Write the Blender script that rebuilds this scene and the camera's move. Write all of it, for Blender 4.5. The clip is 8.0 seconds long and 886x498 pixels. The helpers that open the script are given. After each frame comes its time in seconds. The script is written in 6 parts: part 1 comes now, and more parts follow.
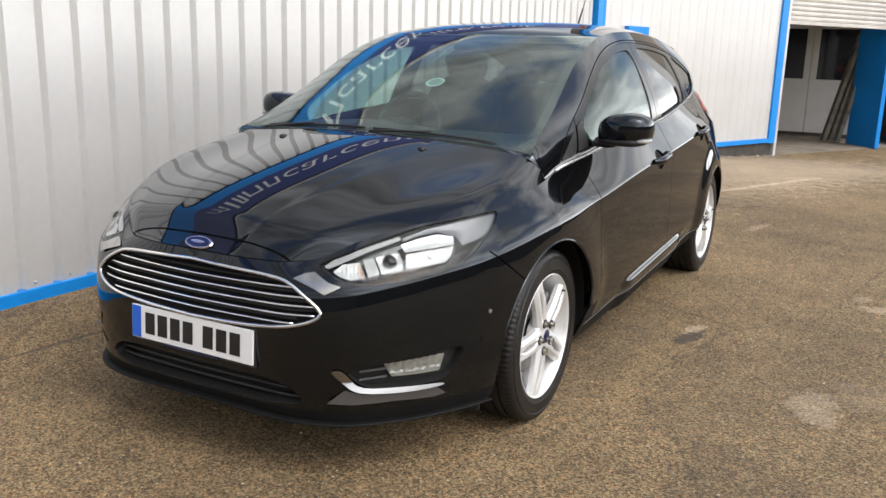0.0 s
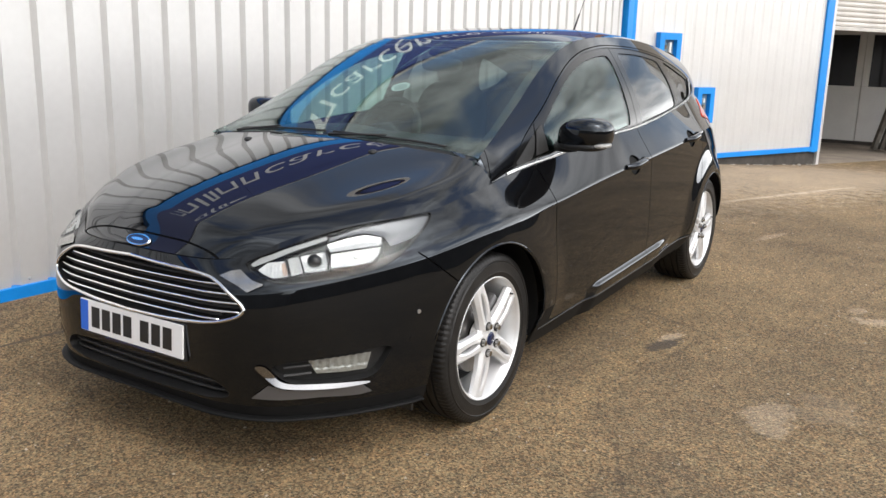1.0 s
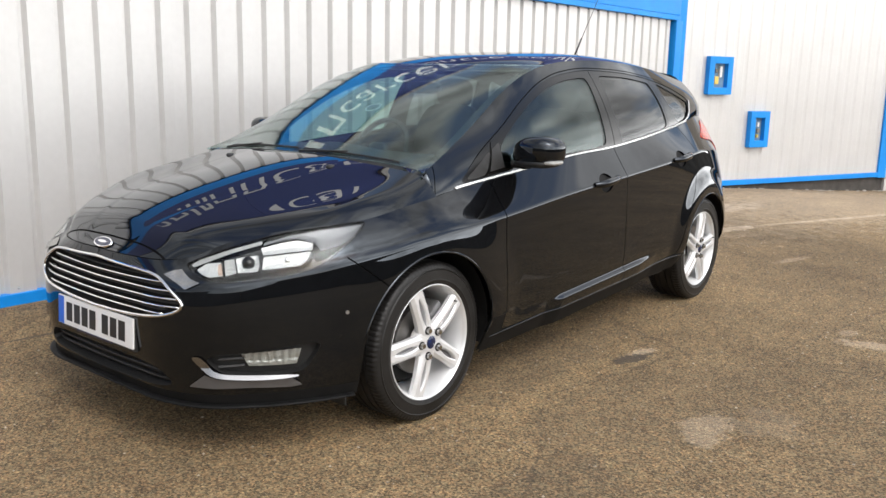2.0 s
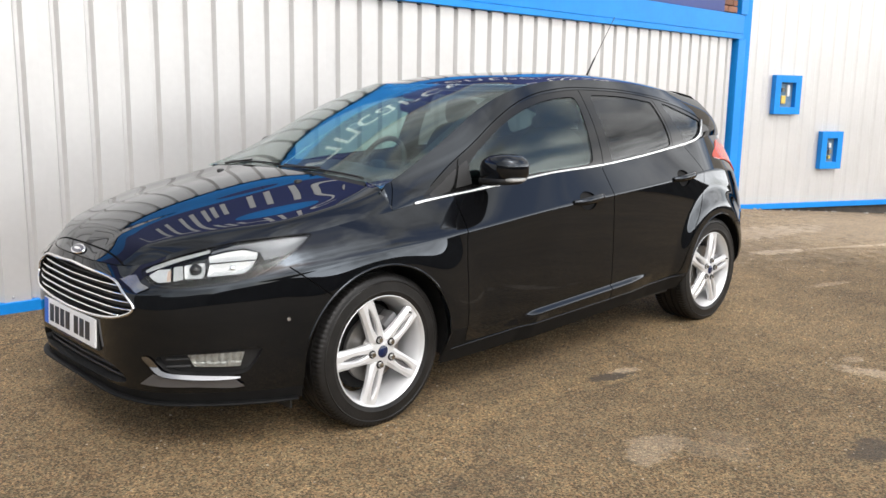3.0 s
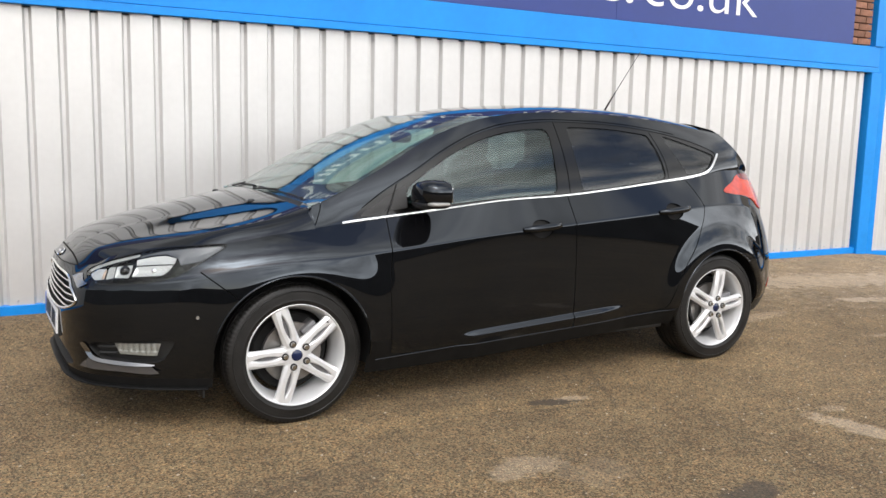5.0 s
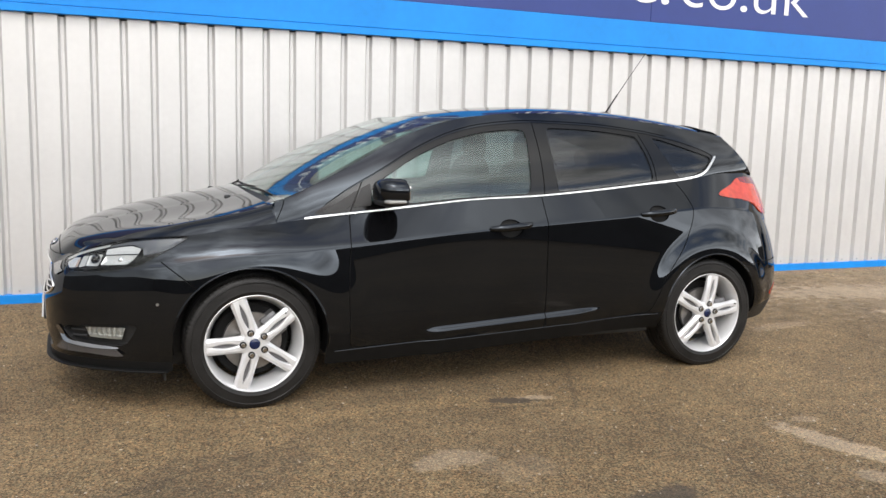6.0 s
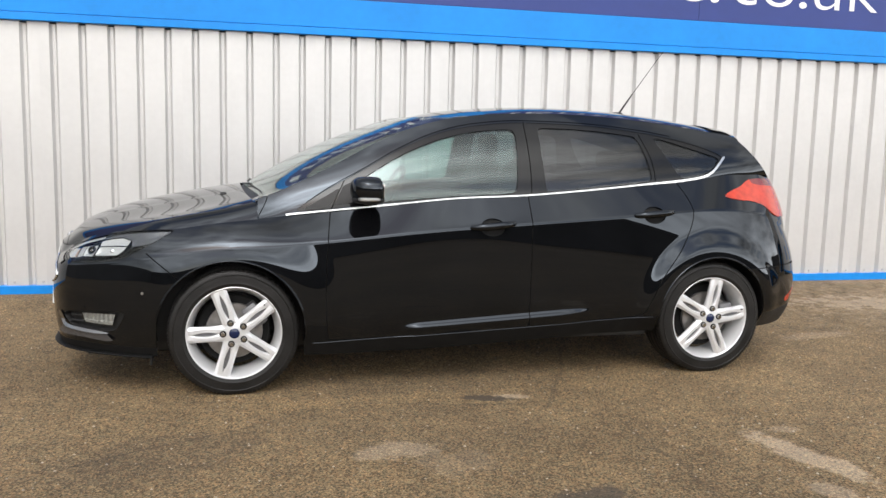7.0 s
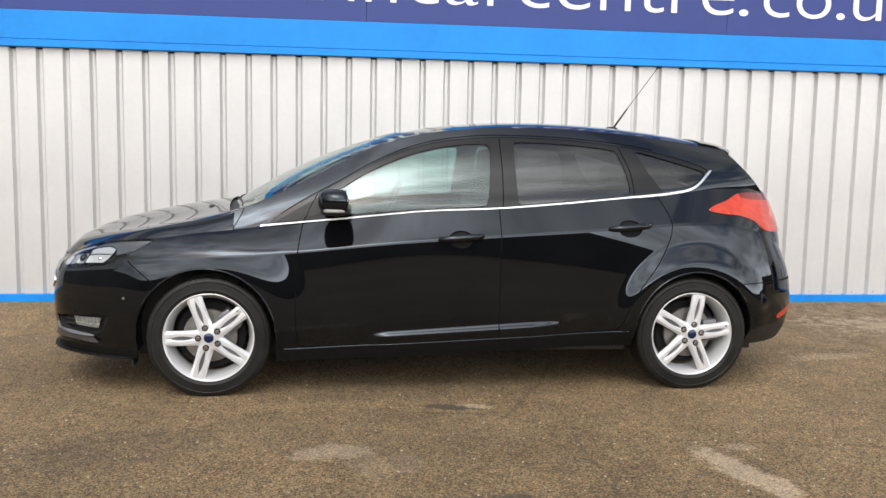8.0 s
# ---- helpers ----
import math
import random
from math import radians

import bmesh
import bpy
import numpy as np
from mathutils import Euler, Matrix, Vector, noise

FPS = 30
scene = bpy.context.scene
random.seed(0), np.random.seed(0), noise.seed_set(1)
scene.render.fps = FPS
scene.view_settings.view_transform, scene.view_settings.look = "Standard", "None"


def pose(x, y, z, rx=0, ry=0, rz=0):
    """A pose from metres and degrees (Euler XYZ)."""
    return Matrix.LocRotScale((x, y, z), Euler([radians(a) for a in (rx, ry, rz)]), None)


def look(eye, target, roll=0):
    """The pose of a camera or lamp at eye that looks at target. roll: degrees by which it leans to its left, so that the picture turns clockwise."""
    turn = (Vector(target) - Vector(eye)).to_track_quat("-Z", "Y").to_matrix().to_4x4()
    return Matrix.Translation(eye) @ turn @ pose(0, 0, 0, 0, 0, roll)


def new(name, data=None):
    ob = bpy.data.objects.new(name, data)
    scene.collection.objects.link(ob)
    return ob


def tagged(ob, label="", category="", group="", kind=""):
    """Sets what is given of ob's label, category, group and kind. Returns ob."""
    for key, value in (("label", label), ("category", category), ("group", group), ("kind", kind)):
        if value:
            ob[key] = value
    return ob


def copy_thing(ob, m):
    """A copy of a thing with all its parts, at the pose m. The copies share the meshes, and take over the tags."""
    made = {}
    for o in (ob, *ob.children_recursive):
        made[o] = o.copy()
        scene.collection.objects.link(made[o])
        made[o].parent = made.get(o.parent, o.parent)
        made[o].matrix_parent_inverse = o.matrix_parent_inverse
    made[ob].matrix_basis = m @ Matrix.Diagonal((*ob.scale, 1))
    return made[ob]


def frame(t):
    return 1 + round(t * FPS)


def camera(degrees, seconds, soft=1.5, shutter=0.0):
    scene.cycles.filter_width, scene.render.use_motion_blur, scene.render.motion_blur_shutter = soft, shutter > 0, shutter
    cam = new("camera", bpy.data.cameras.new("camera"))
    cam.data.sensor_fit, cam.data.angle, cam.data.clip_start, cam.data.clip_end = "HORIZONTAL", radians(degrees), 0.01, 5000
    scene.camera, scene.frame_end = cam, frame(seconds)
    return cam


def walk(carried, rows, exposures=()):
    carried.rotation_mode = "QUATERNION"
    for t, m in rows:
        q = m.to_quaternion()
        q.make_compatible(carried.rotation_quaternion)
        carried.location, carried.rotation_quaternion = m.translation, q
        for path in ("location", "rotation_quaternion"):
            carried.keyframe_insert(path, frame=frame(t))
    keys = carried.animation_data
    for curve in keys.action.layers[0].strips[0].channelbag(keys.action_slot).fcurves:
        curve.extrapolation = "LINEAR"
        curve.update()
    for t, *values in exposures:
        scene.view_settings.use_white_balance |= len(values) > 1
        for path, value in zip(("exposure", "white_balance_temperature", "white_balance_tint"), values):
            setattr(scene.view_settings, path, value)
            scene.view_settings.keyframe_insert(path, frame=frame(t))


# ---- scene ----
cam = camera(54.7, 8.0)
PATH = [
    (0.0, (-2.827, -1.911, 1.346), (-1.118, -0.98, 0.885), 1.6),
    (0.5, (-2.721, -2.095, 1.33), (-1.051, -1.091, 0.88), 1.4),
    (1, (-2.647, -2.294, 1.346), (-1.006, -1.241, 0.898), 1.5),
    (1.5, (-2.598, -2.591, 1.343), (-1.007, -1.454, 0.923), 1.4),
    (3, (-2.171, -3.398, 1.349), (-0.801, -1.984, 0.995), 1.0),
    (3.5, (-1.985, -3.66, 1.335), (-0.706, -2.158, 1.01), 1.0),
    (4, (-1.748, -3.883, 1.35), (-0.567, -2.301, 1.033), 1.1),
    (4.5, (-1.537, -4.15, 1.343), (-0.456, -2.493, 1.049), 1.2),
    (6, (-0.696, -4.781, 1.322), (0.062, -2.949, 1.053), 1.5),
    (6.5, (-0.378, -4.965, 1.312), (0.249, -3.084, 1.045), 1.5),
    (7, (-0.041, -5.077, 1.31), (0.452, -3.157, 1.047), 1.4),
    (7.5, (0.274, -5.203, 1.309), (0.649, -3.255, 1.06), 1.3),
    (8, (0.639, -5.313, 1.284), (0.894, -3.341, 1.066), 1.1),
]
walk(cam, [(t, look(eye, target, roll)) for t, eye, target, roll in PATH], exposures=[(0.0, -0.02), (1.5, 0.0), (3.0, 0.0), (4.0, 0.02), (4.7, -0.08), (8.0, -0.15)])

# ---- sky and sun ----
SUN_ELEVATION, SUN_AZIMUTH = radians(46), radians(196)   # azimuth clockwise from +y
WAY_TO_SUN = Vector((math.sin(SUN_AZIMUTH) * math.cos(SUN_ELEVATION), math.cos(SUN_AZIMUTH) * math.cos(SUN_ELEVATION), math.sin(SUN_ELEVATION)))
SKY_STRENGTH = 0.14


def build_world():
    """Nishita sky behind broken cloud, which is brightest round the hazy sun."""
    world = bpy.data.worlds.new("sky")
    scene.world = world
    world.use_nodes = True
    nt = world.node_tree
    nt.nodes.clear()
    link = nt.links.new

    def node(kind, **inputs):
        n = nt.nodes.new(kind)
        for k, v in inputs.items():
            n.inputs[k.replace("_", " ")].default_value = v
        return n

    def maths(op, a, b):
        n = nt.nodes.new("ShaderNodeMath")
        n.operation = op
        for k, v in enumerate((a, b)):
            if isinstance(v, (int, float)):
                n.inputs[k].default_value = v
            else:
                link(v, n.inputs[k])
        return n.outputs[0]
    out = node("ShaderNodeOutputWorld")
    bg = node("ShaderNodeBackground", Strength=SKY_STRENGTH)
    sky = node("ShaderNodeTexSky")
    sky.sky_type = "NISHITA"
    sky.sun_disc = False
    sky.sun_elevation, sky.sun_rotation = SUN_ELEVATION, SUN_AZIMUTH
    sky.dust_density = 1.5
    coord = node("ShaderNodeTexCoord")
    mapping = node("ShaderNodeMapping", Scale=(1.0, 1.0, 2.4))
    cover = node("ShaderNodeTexNoise", Scale=1.9, Detail=8, Roughness=0.55)
    billow = node("ShaderNodeTexNoise", Scale=2.9, Detail=7, Roughness=0.56)
    ramp = node("ShaderNodeValToRGB")
    ramp.color_ramp.elements[0].position, ramp.color_ramp.elements[1].position = 0.40, 0.53
    dot = nt.nodes.new("ShaderNodeVectorMath")
    dot.operation = "DOT_PRODUCT"
    dot.inputs[1].default_value = WAY_TO_SUN
    link(coord.outputs["Generated"], mapping.inputs["Vector"])
    link(mapping.outputs["Vector"], cover.inputs["Vector"])
    link(mapping.outputs["Vector"], billow.inputs["Vector"])
    link(coord.outputs["Generated"], dot.inputs[0])
    link(cover.outputs["Fac"], ramp.inputs["Fac"])
    near = maths("MAXIMUM", dot.outputs["Value"], 0.0)
    halo = maths("ADD", maths("MULTIPLY", maths("POWER", near, 1.6), 0.8), maths("ADD", maths("MULTIPLY", maths("POWER", near, 9.0), 5.0), maths("MULTIPLY", maths("POWER", near, 45.0), 18.0)))
    # hazy glow along the horizon on the sunny side
    axes = nt.nodes.new("ShaderNodeSeparateXYZ")
    link(coord.outputs["Generated"], axes.inputs[0])
    low = maths("POWER", maths("MAXIMUM", maths("SUBTRACT", 1.0, axes.outputs["Z"]), 0.0), 2.6)
    sunny = maths("MAXIMUM", maths("ADD", maths("SUBTRACT", 0.45, maths("MULTIPLY", axes.outputs["Y"], 0.65)), maths("MULTIPLY", axes.outputs["X"], 0.60)), 0.0)
    halo = maths("ADD", halo, maths("MULTIPLY", maths("MULTIPLY", low, sunny), 4.7))
    light = maths("MULTIPLY", maths("MAXIMUM", maths("ADD", maths("MULTIPLY", billow.outputs["Fac"], 2.5), -0.50), 0.12), maths("ADD", halo, 1.05))
    tone = node("ShaderNodeMixRGB", Fac=1.0, Color1=(6.75, 6.75, 6.75, 1))
    tone.blend_type = "MULTIPLY"
    link(light, tone.inputs["Color2"])
    mix = node("ShaderNodeMixRGB")
    link(ramp.outputs["Color"], mix.inputs["Fac"])
    hazy = node("ShaderNodeMixRGB", Fac=1.0, Color2=(2.3, 2.05, 1.85, 1))
    hazy.blend_type = "MULTIPLY"
    link(sky.outputs["Color"], hazy.inputs["Color1"])
    link(hazy.outputs["Color"], mix.inputs["Color1"])
    link(tone.outputs["Color"], mix.inputs["Color2"])
    link(mix.outputs["Color"], bg.inputs["Color"])
    link(bg.outputs["Background"], out.inputs["Surface"])


build_world()
sun = bpy.data.lights.new("sun", "SUN")
sun.energy, sun.angle, sun.color = 0.5, radians(90), (1.0, 0.95, 0.88)
new("sun", sun).matrix_world = look(WAY_TO_SUN * 40, (0, 0, 0))

# ---- materials ----


def material(name, color, rough=0.5, metal=0.0, coat=0.0, vary=0.0, scale=8.0, bump=0.0, bump_scale=60.0, spec=0.5, tint=None, per_piece=0.0):
    """A principled material whose colour wanders between two tones at two scales, with a fine relief."""
    m = bpy.data.materials.new(name)
    m.use_nodes = True
    nt = m.node_tree
    p = nt.nodes["Principled BSDF"]
    p.inputs["Base Color"].default_value = (*color, 1)
    p.inputs["Roughness"].default_value, p.inputs["Metallic"].default_value = rough, metal
    p.inputs["Coat Weight"].default_value, p.inputs["Coat Roughness"].default_value = coat, 0.015
    p.inputs["Specular IOR Level"].default_value = spec
    coord = nt.nodes.new("ShaderNodeTexCoord")
    if vary:
        big, fine, add = nt.nodes.new("ShaderNodeTexNoise"), nt.nodes.new("ShaderNodeTexNoise"), nt.nodes.new("ShaderNodeMath")
        for n, sc, de in ((big, scale, 5), (fine, scale * 14, 3)):
            n.inputs["Scale"].default_value, n.inputs["Detail"].default_value = sc, de
            nt.links.new(coord.outputs["Object"], n.inputs["Vector"])
        add.operation = "MULTIPLY_ADD"
        add.inputs[1].default_value = 0.4
        nt.links.new(fine.outputs["Fac"], add.inputs[0])
        nt.links.new(big.outputs["Fac"], add.inputs[2])
        ramp = nt.nodes.new("ShaderNodeValToRGB")
        dark = [c * (1 - vary) for c in (tint or color)]
        light = [min(1, c * (1 + vary)) for c in color]
        ramp.color_ramp.elements[0].position, ramp.color_ramp.elements[1].position = 0.5, 0.9
        ramp.color_ramp.elements[0].color, ramp.color_ramp.elements[1].color = (*dark, 1), (*light, 1)
        nt.links.new(add.outputs[0], ramp.inputs["Fac"])
        last = ramp.outputs["Color"]
        if per_piece:
            info, hsv, rng = nt.nodes.new("ShaderNodeObjectInfo"), nt.nodes.new("ShaderNodeHueSaturation"), nt.nodes.new("ShaderNodeMapRange")
            rng.inputs["To Min"].default_value, rng.inputs["To Max"].default_value = 1 - per_piece, 1 + per_piece
            nt.links.new(info.outputs["Random"], rng.inputs["Value"])
            nt.links.new(rng.outputs["Result"], hsv.inputs["Value"])
            nt.links.new(last, hsv.inputs["Color"])
            last = hsv.outputs["Color"]
        nt.links.new(last, p.inputs["Base Color"])
    if bump:
        n, b = nt.nodes.new("ShaderNodeTexNoise"), nt.nodes.new("ShaderNodeBump")
        n.inputs["Scale"].default_value, n.inputs["Detail"].default_value = bump_scale, 4
        b.inputs["Strength"].default_value, b.inputs["Distance"].default_value = bump, 0.01
        nt.links.new(coord.outputs["Object"], n.inputs["Vector"])
        nt.links.new(n.outputs["Fac"], b.inputs["Height"])
        nt.links.new(b.outputs["Normal"], p.inputs["Normal"])
    return m


def glass_material(name, color, rough=0.0, ior=1.62):
    """A clear pane: tinted see-through glass with a mirror-like surface whose gloss follows the Fresnel law."""
    m = bpy.data.materials.new(name)
    m.use_nodes = True
    nt = m.node_tree
    nt.nodes.clear()
    out, mix = nt.nodes.new("ShaderNodeOutputMaterial"), nt.nodes.new("ShaderNodeMixShader")
    clear, gloss, layer = nt.nodes.new("ShaderNodeBsdfTransparent"), nt.nodes.new("ShaderNodeBsdfGlossy"), nt.nodes.new("ShaderNodeLayerWeight")
    clear.inputs["Color"].default_value = (*color, 1)
    gloss.inputs["Roughness"].default_value = rough
    layer.inputs["Blend"].default_value = 0.5
    power, rise = nt.nodes.new("ShaderNodeMath"), nt.nodes.new("ShaderNodeMath")
    power.operation, rise.operation = "POWER", "MULTIPLY_ADD"
    base = ((ior - 1) / (ior + 1)) ** 2
    power.inputs[1].default_value, rise.inputs[1].default_value, rise.inputs[2].default_value = 5.0, 1 - base, base
    nt.links.new(layer.outputs["Facing"], power.inputs[0])
    nt.links.new(power.outputs[0], rise.inputs[0])
    nt.links.new(rise.outputs[0], mix.inputs["Fac"])
    nt.links.new(clear.outputs["BSDF"], mix.inputs[1])
    nt.links.new(gloss.outputs["BSDF"], mix.inputs[2])
    nt.links.new(mix.outputs["Shader"], out.inputs["Surface"])
    return m


def ground_material():
    """Worn brown-grey asphalt with exposed stone, dark stains and fainter dark blots, pale worn patches, broad pale
    areas further off and thin cracks.
    """
    m = bpy.data.materials.new("worn_asphalt")
    m.use_nodes = True
    nt = m.node_tree
    p = nt.nodes["Principled BSDF"]
    link = nt.links.new
    coord = nt.nodes.new("ShaderNodeTexCoord")

    def noise_at(scale, detail=4, rough=0.55):
        n = nt.nodes.new("ShaderNodeTexNoise")
        n.inputs["Scale"].default_value, n.inputs["Detail"].default_value, n.inputs["Roughness"].default_value = scale, detail, rough
        link(coord.outputs["Object"], n.inputs["Vector"])
        return n

    def ramp_of(socket, a, b, ca, cb):
        r = nt.nodes.new("ShaderNodeValToRGB")
        r.color_ramp.elements[0].position, r.color_ramp.elements[1].position = a, b
        r.color_ramp.elements[0].color, r.color_ramp.elements[1].color = (*ca, 1), (*cb, 1)
        link(socket, r.inputs["Fac"])
        return r

    def mixed(fac, a, b, kind="MIX"):
        x = nt.nodes.new("ShaderNodeMixRGB")
        x.blend_type = kind
        for s, v in (("Fac", fac), ("Color1", a), ("Color2", b)):
            if isinstance(v, (int, float)):
                x.inputs[s].default_value = v
            elif isinstance(v, tuple):
                x.inputs[s].default_value = (*v, 1)
            else:
                link(v, x.inputs[s])
        return x.outputs["Color"]

    def maths(op, a, b):
        x = nt.nodes.new("ShaderNodeMath")
        x.operation = op
        for k, v in enumerate((a, b)):
            if isinstance(v, (int, float)):
                x.inputs[k].default_value = v
            else:
                link(v, x.inputs[k])
        return x.outputs[0]

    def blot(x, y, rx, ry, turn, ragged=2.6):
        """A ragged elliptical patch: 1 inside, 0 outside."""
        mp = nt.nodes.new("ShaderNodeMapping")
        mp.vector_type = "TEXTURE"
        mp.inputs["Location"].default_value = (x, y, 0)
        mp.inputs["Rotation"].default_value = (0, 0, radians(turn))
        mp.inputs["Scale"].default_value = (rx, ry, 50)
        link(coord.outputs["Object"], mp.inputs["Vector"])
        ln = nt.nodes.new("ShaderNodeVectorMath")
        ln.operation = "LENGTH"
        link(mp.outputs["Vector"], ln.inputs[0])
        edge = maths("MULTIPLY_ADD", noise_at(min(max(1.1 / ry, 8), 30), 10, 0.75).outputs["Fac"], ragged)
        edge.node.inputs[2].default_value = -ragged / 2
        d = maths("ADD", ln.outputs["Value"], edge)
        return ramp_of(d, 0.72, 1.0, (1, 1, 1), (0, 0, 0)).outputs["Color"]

    broad = ramp_of(noise_at(0.45, 5).outputs["Fac"], 0.35, 0.68, (0.134, 0.099, 0.063), (0.221, 0.164, 0.105)).outputs["Color"]
    mid = ramp_of(noise_at(2.6, 10, 0.72).outputs["Fac"], 0.36, 0.64, (0.80, 0.79, 0.78), (1.16, 1.15, 1.12)).outputs["Color"]
    base = mixed(1.0, broad, mid, "MULTIPLY")
    grit = nt.nodes.new("ShaderNodeTexVoronoi")
    grit.inputs["Scale"].default_value = 150
    link(coord.outputs["Object"], grit.inputs["Vector"])
    stones = ramp_of(grit.outputs["Color"], 0.15, 0.95, (0.34, 0.34, 0.33), (1.90, 1.85, 1.74)).outputs["Color"]
    base = mixed(1.0, base, stones, "MULTIPLY")
    pebbles = nt.nodes.new("ShaderNodeTexVoronoi")
    pebbles.inputs["Scale"].default_value = 90
    link(coord.outputs["Object"], pebbles.inputs["Vector"])
    base = mixed(1.0, base, ramp_of(pebbles.outputs["Color"], 0.2, 0.8, (1.10, 0.985, 0.86), (0.94, 1.01, 0.98)).outputs["Color"], "MULTIPLY")
    base = mixed(1.0, base, ramp_of(noise_at(17, 8, 0.8).outputs["Fac"], 0.36, 0.64, (0.74, 0.74, 0.75), (1.22, 1.21, 1.18)).outputs["Color"], "MULTIPLY")
    base = mixed(1.0, base, ramp_of(noise_at(75, 5, 0.75).outputs["Fac"], 0.35, 0.66, (0.46, 0.46, 0.45), (1.56, 1.54, 1.47)).outputs["Color"], "MULTIPLY")
    pale = (1.9, 1.97, 2.1)
    for x, y, rx, ry, turn, strength in ((0.64, -1.70, 0.20, 0.11, 5, 0.6), (2.345, -2.10, 0.095, 0.38, 15, 0.85), (2.20, -2.42, 0.07, 0.13, 20, 0.6), (2.46, -1.77, 0.08, 0.05, 0, 0.5), (1.37, -1.07, 0.10, 0.04, -12, 0.85),
                                         (5.35, -0.02, 0.38, 0.10, -20, 0.8), (6.7, -0.55, 1.3, 0.05, -23, 0.7), (4.3, -0.9, 0.25, 0.05, -15, 0.5), (5.9, 0.75, 1.6, 0.34, -12, 0.5),
                                         (9.0, -0.6, 3.2, 1.5, -20, 0.4), (8.2, 0.1, 4.2, 2.0, -15, 0.4), (3.9, -0.1, 0.35, 0.09, 10, 0.4), (0.88, -1.88, 0.20, 0.14, 10, 0.22)):
        base = mixed(maths("MULTIPLY", blot(x, y, rx, ry, turn), strength), base, mixed(0.45, mixed(1.0, base, pale, "MULTIPLY"), (0.40, 0.33, 0.26)))
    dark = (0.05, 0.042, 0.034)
    # two strong stains, fainter broad blots under and beside the car, one thin seam
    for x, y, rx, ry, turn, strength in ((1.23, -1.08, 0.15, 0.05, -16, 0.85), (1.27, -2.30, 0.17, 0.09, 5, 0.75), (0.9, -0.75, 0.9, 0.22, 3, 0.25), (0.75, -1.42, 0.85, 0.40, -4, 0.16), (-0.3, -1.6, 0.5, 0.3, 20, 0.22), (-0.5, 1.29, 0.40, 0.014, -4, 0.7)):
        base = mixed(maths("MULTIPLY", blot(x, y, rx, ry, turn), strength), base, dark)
    crack = nt.nodes.new("ShaderNodeTexVoronoi")
    crack.feature = "DISTANCE_TO_EDGE"
    crack.inputs["Scale"].default_value = 0.33
    warp = mixed(0.14, coord.outputs["Object"], noise_at(2.2, 5, 0.7).outputs["Color"], "ADD")
    link(warp, crack.inputs["Vector"])
    cut = ramp_of(crack.outputs["Distance"], 0.0, 0.0035, (1, 1, 1), (0, 0, 0)).outputs["Color"]
    base = mixed(maths("MULTIPLY", cut, 0.35), base, (0.03, 0.026, 0.022))
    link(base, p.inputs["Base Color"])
    p.inputs["Roughness"].default_value = 0.82
    p.inputs["Specular IOR Level"].default_value = 0.35
    b = nt.nodes.new("ShaderNodeBump")
    b.inputs["Strength"].default_value, b.inputs["Distance"].default_value = 0.75, 0.006
    h = maths("MULTIPLY_ADD", noise_at(45, 3).outputs["Fac"], 0.8)
    link(grit.outputs["Distance"], h.node.inputs[2])
    link(h, b.inputs["Height"])
    link(b.outputs["Normal"], p.inputs["Normal"])
    return m


ASPHALT = ground_material()
CLADDING = material("white_coated_steel", (0.575, 0.57, 0.56), 0.40, metal=0.30, vary=0.045, scale=1.6, bump=0.03, bump_scale=3.0, per_piece=0.012)
BLUE = material("bright_blue_paint", (0.006, 0.225, 0.66), 0.45, spec=0.3, vary=0.10, scale=1.3, bump=0.03, bump_scale=4)
NAVY = material("navy_sign_vinyl", (0.013, 0.032, 0.185), 0.45, vary=0.06, scale=1.2)
LETTER = material("white_sign_vinyl", (0.80, 0.80, 0.80), 0.4, vary=0.02, scale=4)
BRICK = material("brown_brick", (0.20, 0.095, 0.06), 0.85, vary=0.30, scale=12, bump=0.5, bump_scale=90, per_piece=0.25)
MORTAR = material("mortar", (0.33, 0.30, 0.26), 0.9, vary=0.15, scale=20, bump=0.4, bump_scale=120)
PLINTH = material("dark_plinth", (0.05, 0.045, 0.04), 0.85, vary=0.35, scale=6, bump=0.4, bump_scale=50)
SHUTTER = material("grey_shutter_steel", (0.50, 0.48, 0.45), 0.42, vary=0.12, scale=2.5)
UPVC = material("white_upvc", (0.66, 0.65, 0.63), 0.4, vary=0.06, scale=3)
DARK_GLASS = material("dark_window_glass", (0.008, 0.010, 0.014), 0.06, spec=0.5)
TIMBER = material("weathered_timber", (0.17, 0.155, 0.13), 0.8, vary=0.45, scale=7, bump=0.5, bump_scale=40)
STEEL_GREY = material("zinc_screw", (0.5, 0.5, 0.5), 0.35, metal=1.0)
CONCRETE = material("grey_concrete", (0.34, 0.31, 0.27), 0.85, vary=0.2, scale=3, bump=0.4, bump_scale=60)
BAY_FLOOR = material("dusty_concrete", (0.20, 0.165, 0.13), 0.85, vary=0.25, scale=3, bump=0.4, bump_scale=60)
GROOVE_SHADE = material("groove_shade_black", (0.02, 0.02, 0.02), 0.9)
GRIT = material("loose_grit", (0.30, 0.235, 0.165), 0.85)
grit_info, grit_ramp = GRIT.node_tree.nodes.new("ShaderNodeNewGeometry"), GRIT.node_tree.nodes.new("ShaderNodeValToRGB")
grit_ramp.color_ramp.elements[0].color, grit_ramp.color_ramp.elements[1].color = (0.07, 0.055, 0.04, 1), (0.50, 0.42, 0.32, 1)
GRIT.node_tree.links.new(grit_info.outputs["Random Per Island"], grit_ramp.inputs["Fac"])
GRIT.node_tree.links.new(grit_ramp.outputs["Color"], GRIT.node_tree.nodes["Principled BSDF"].inputs["Base Color"])
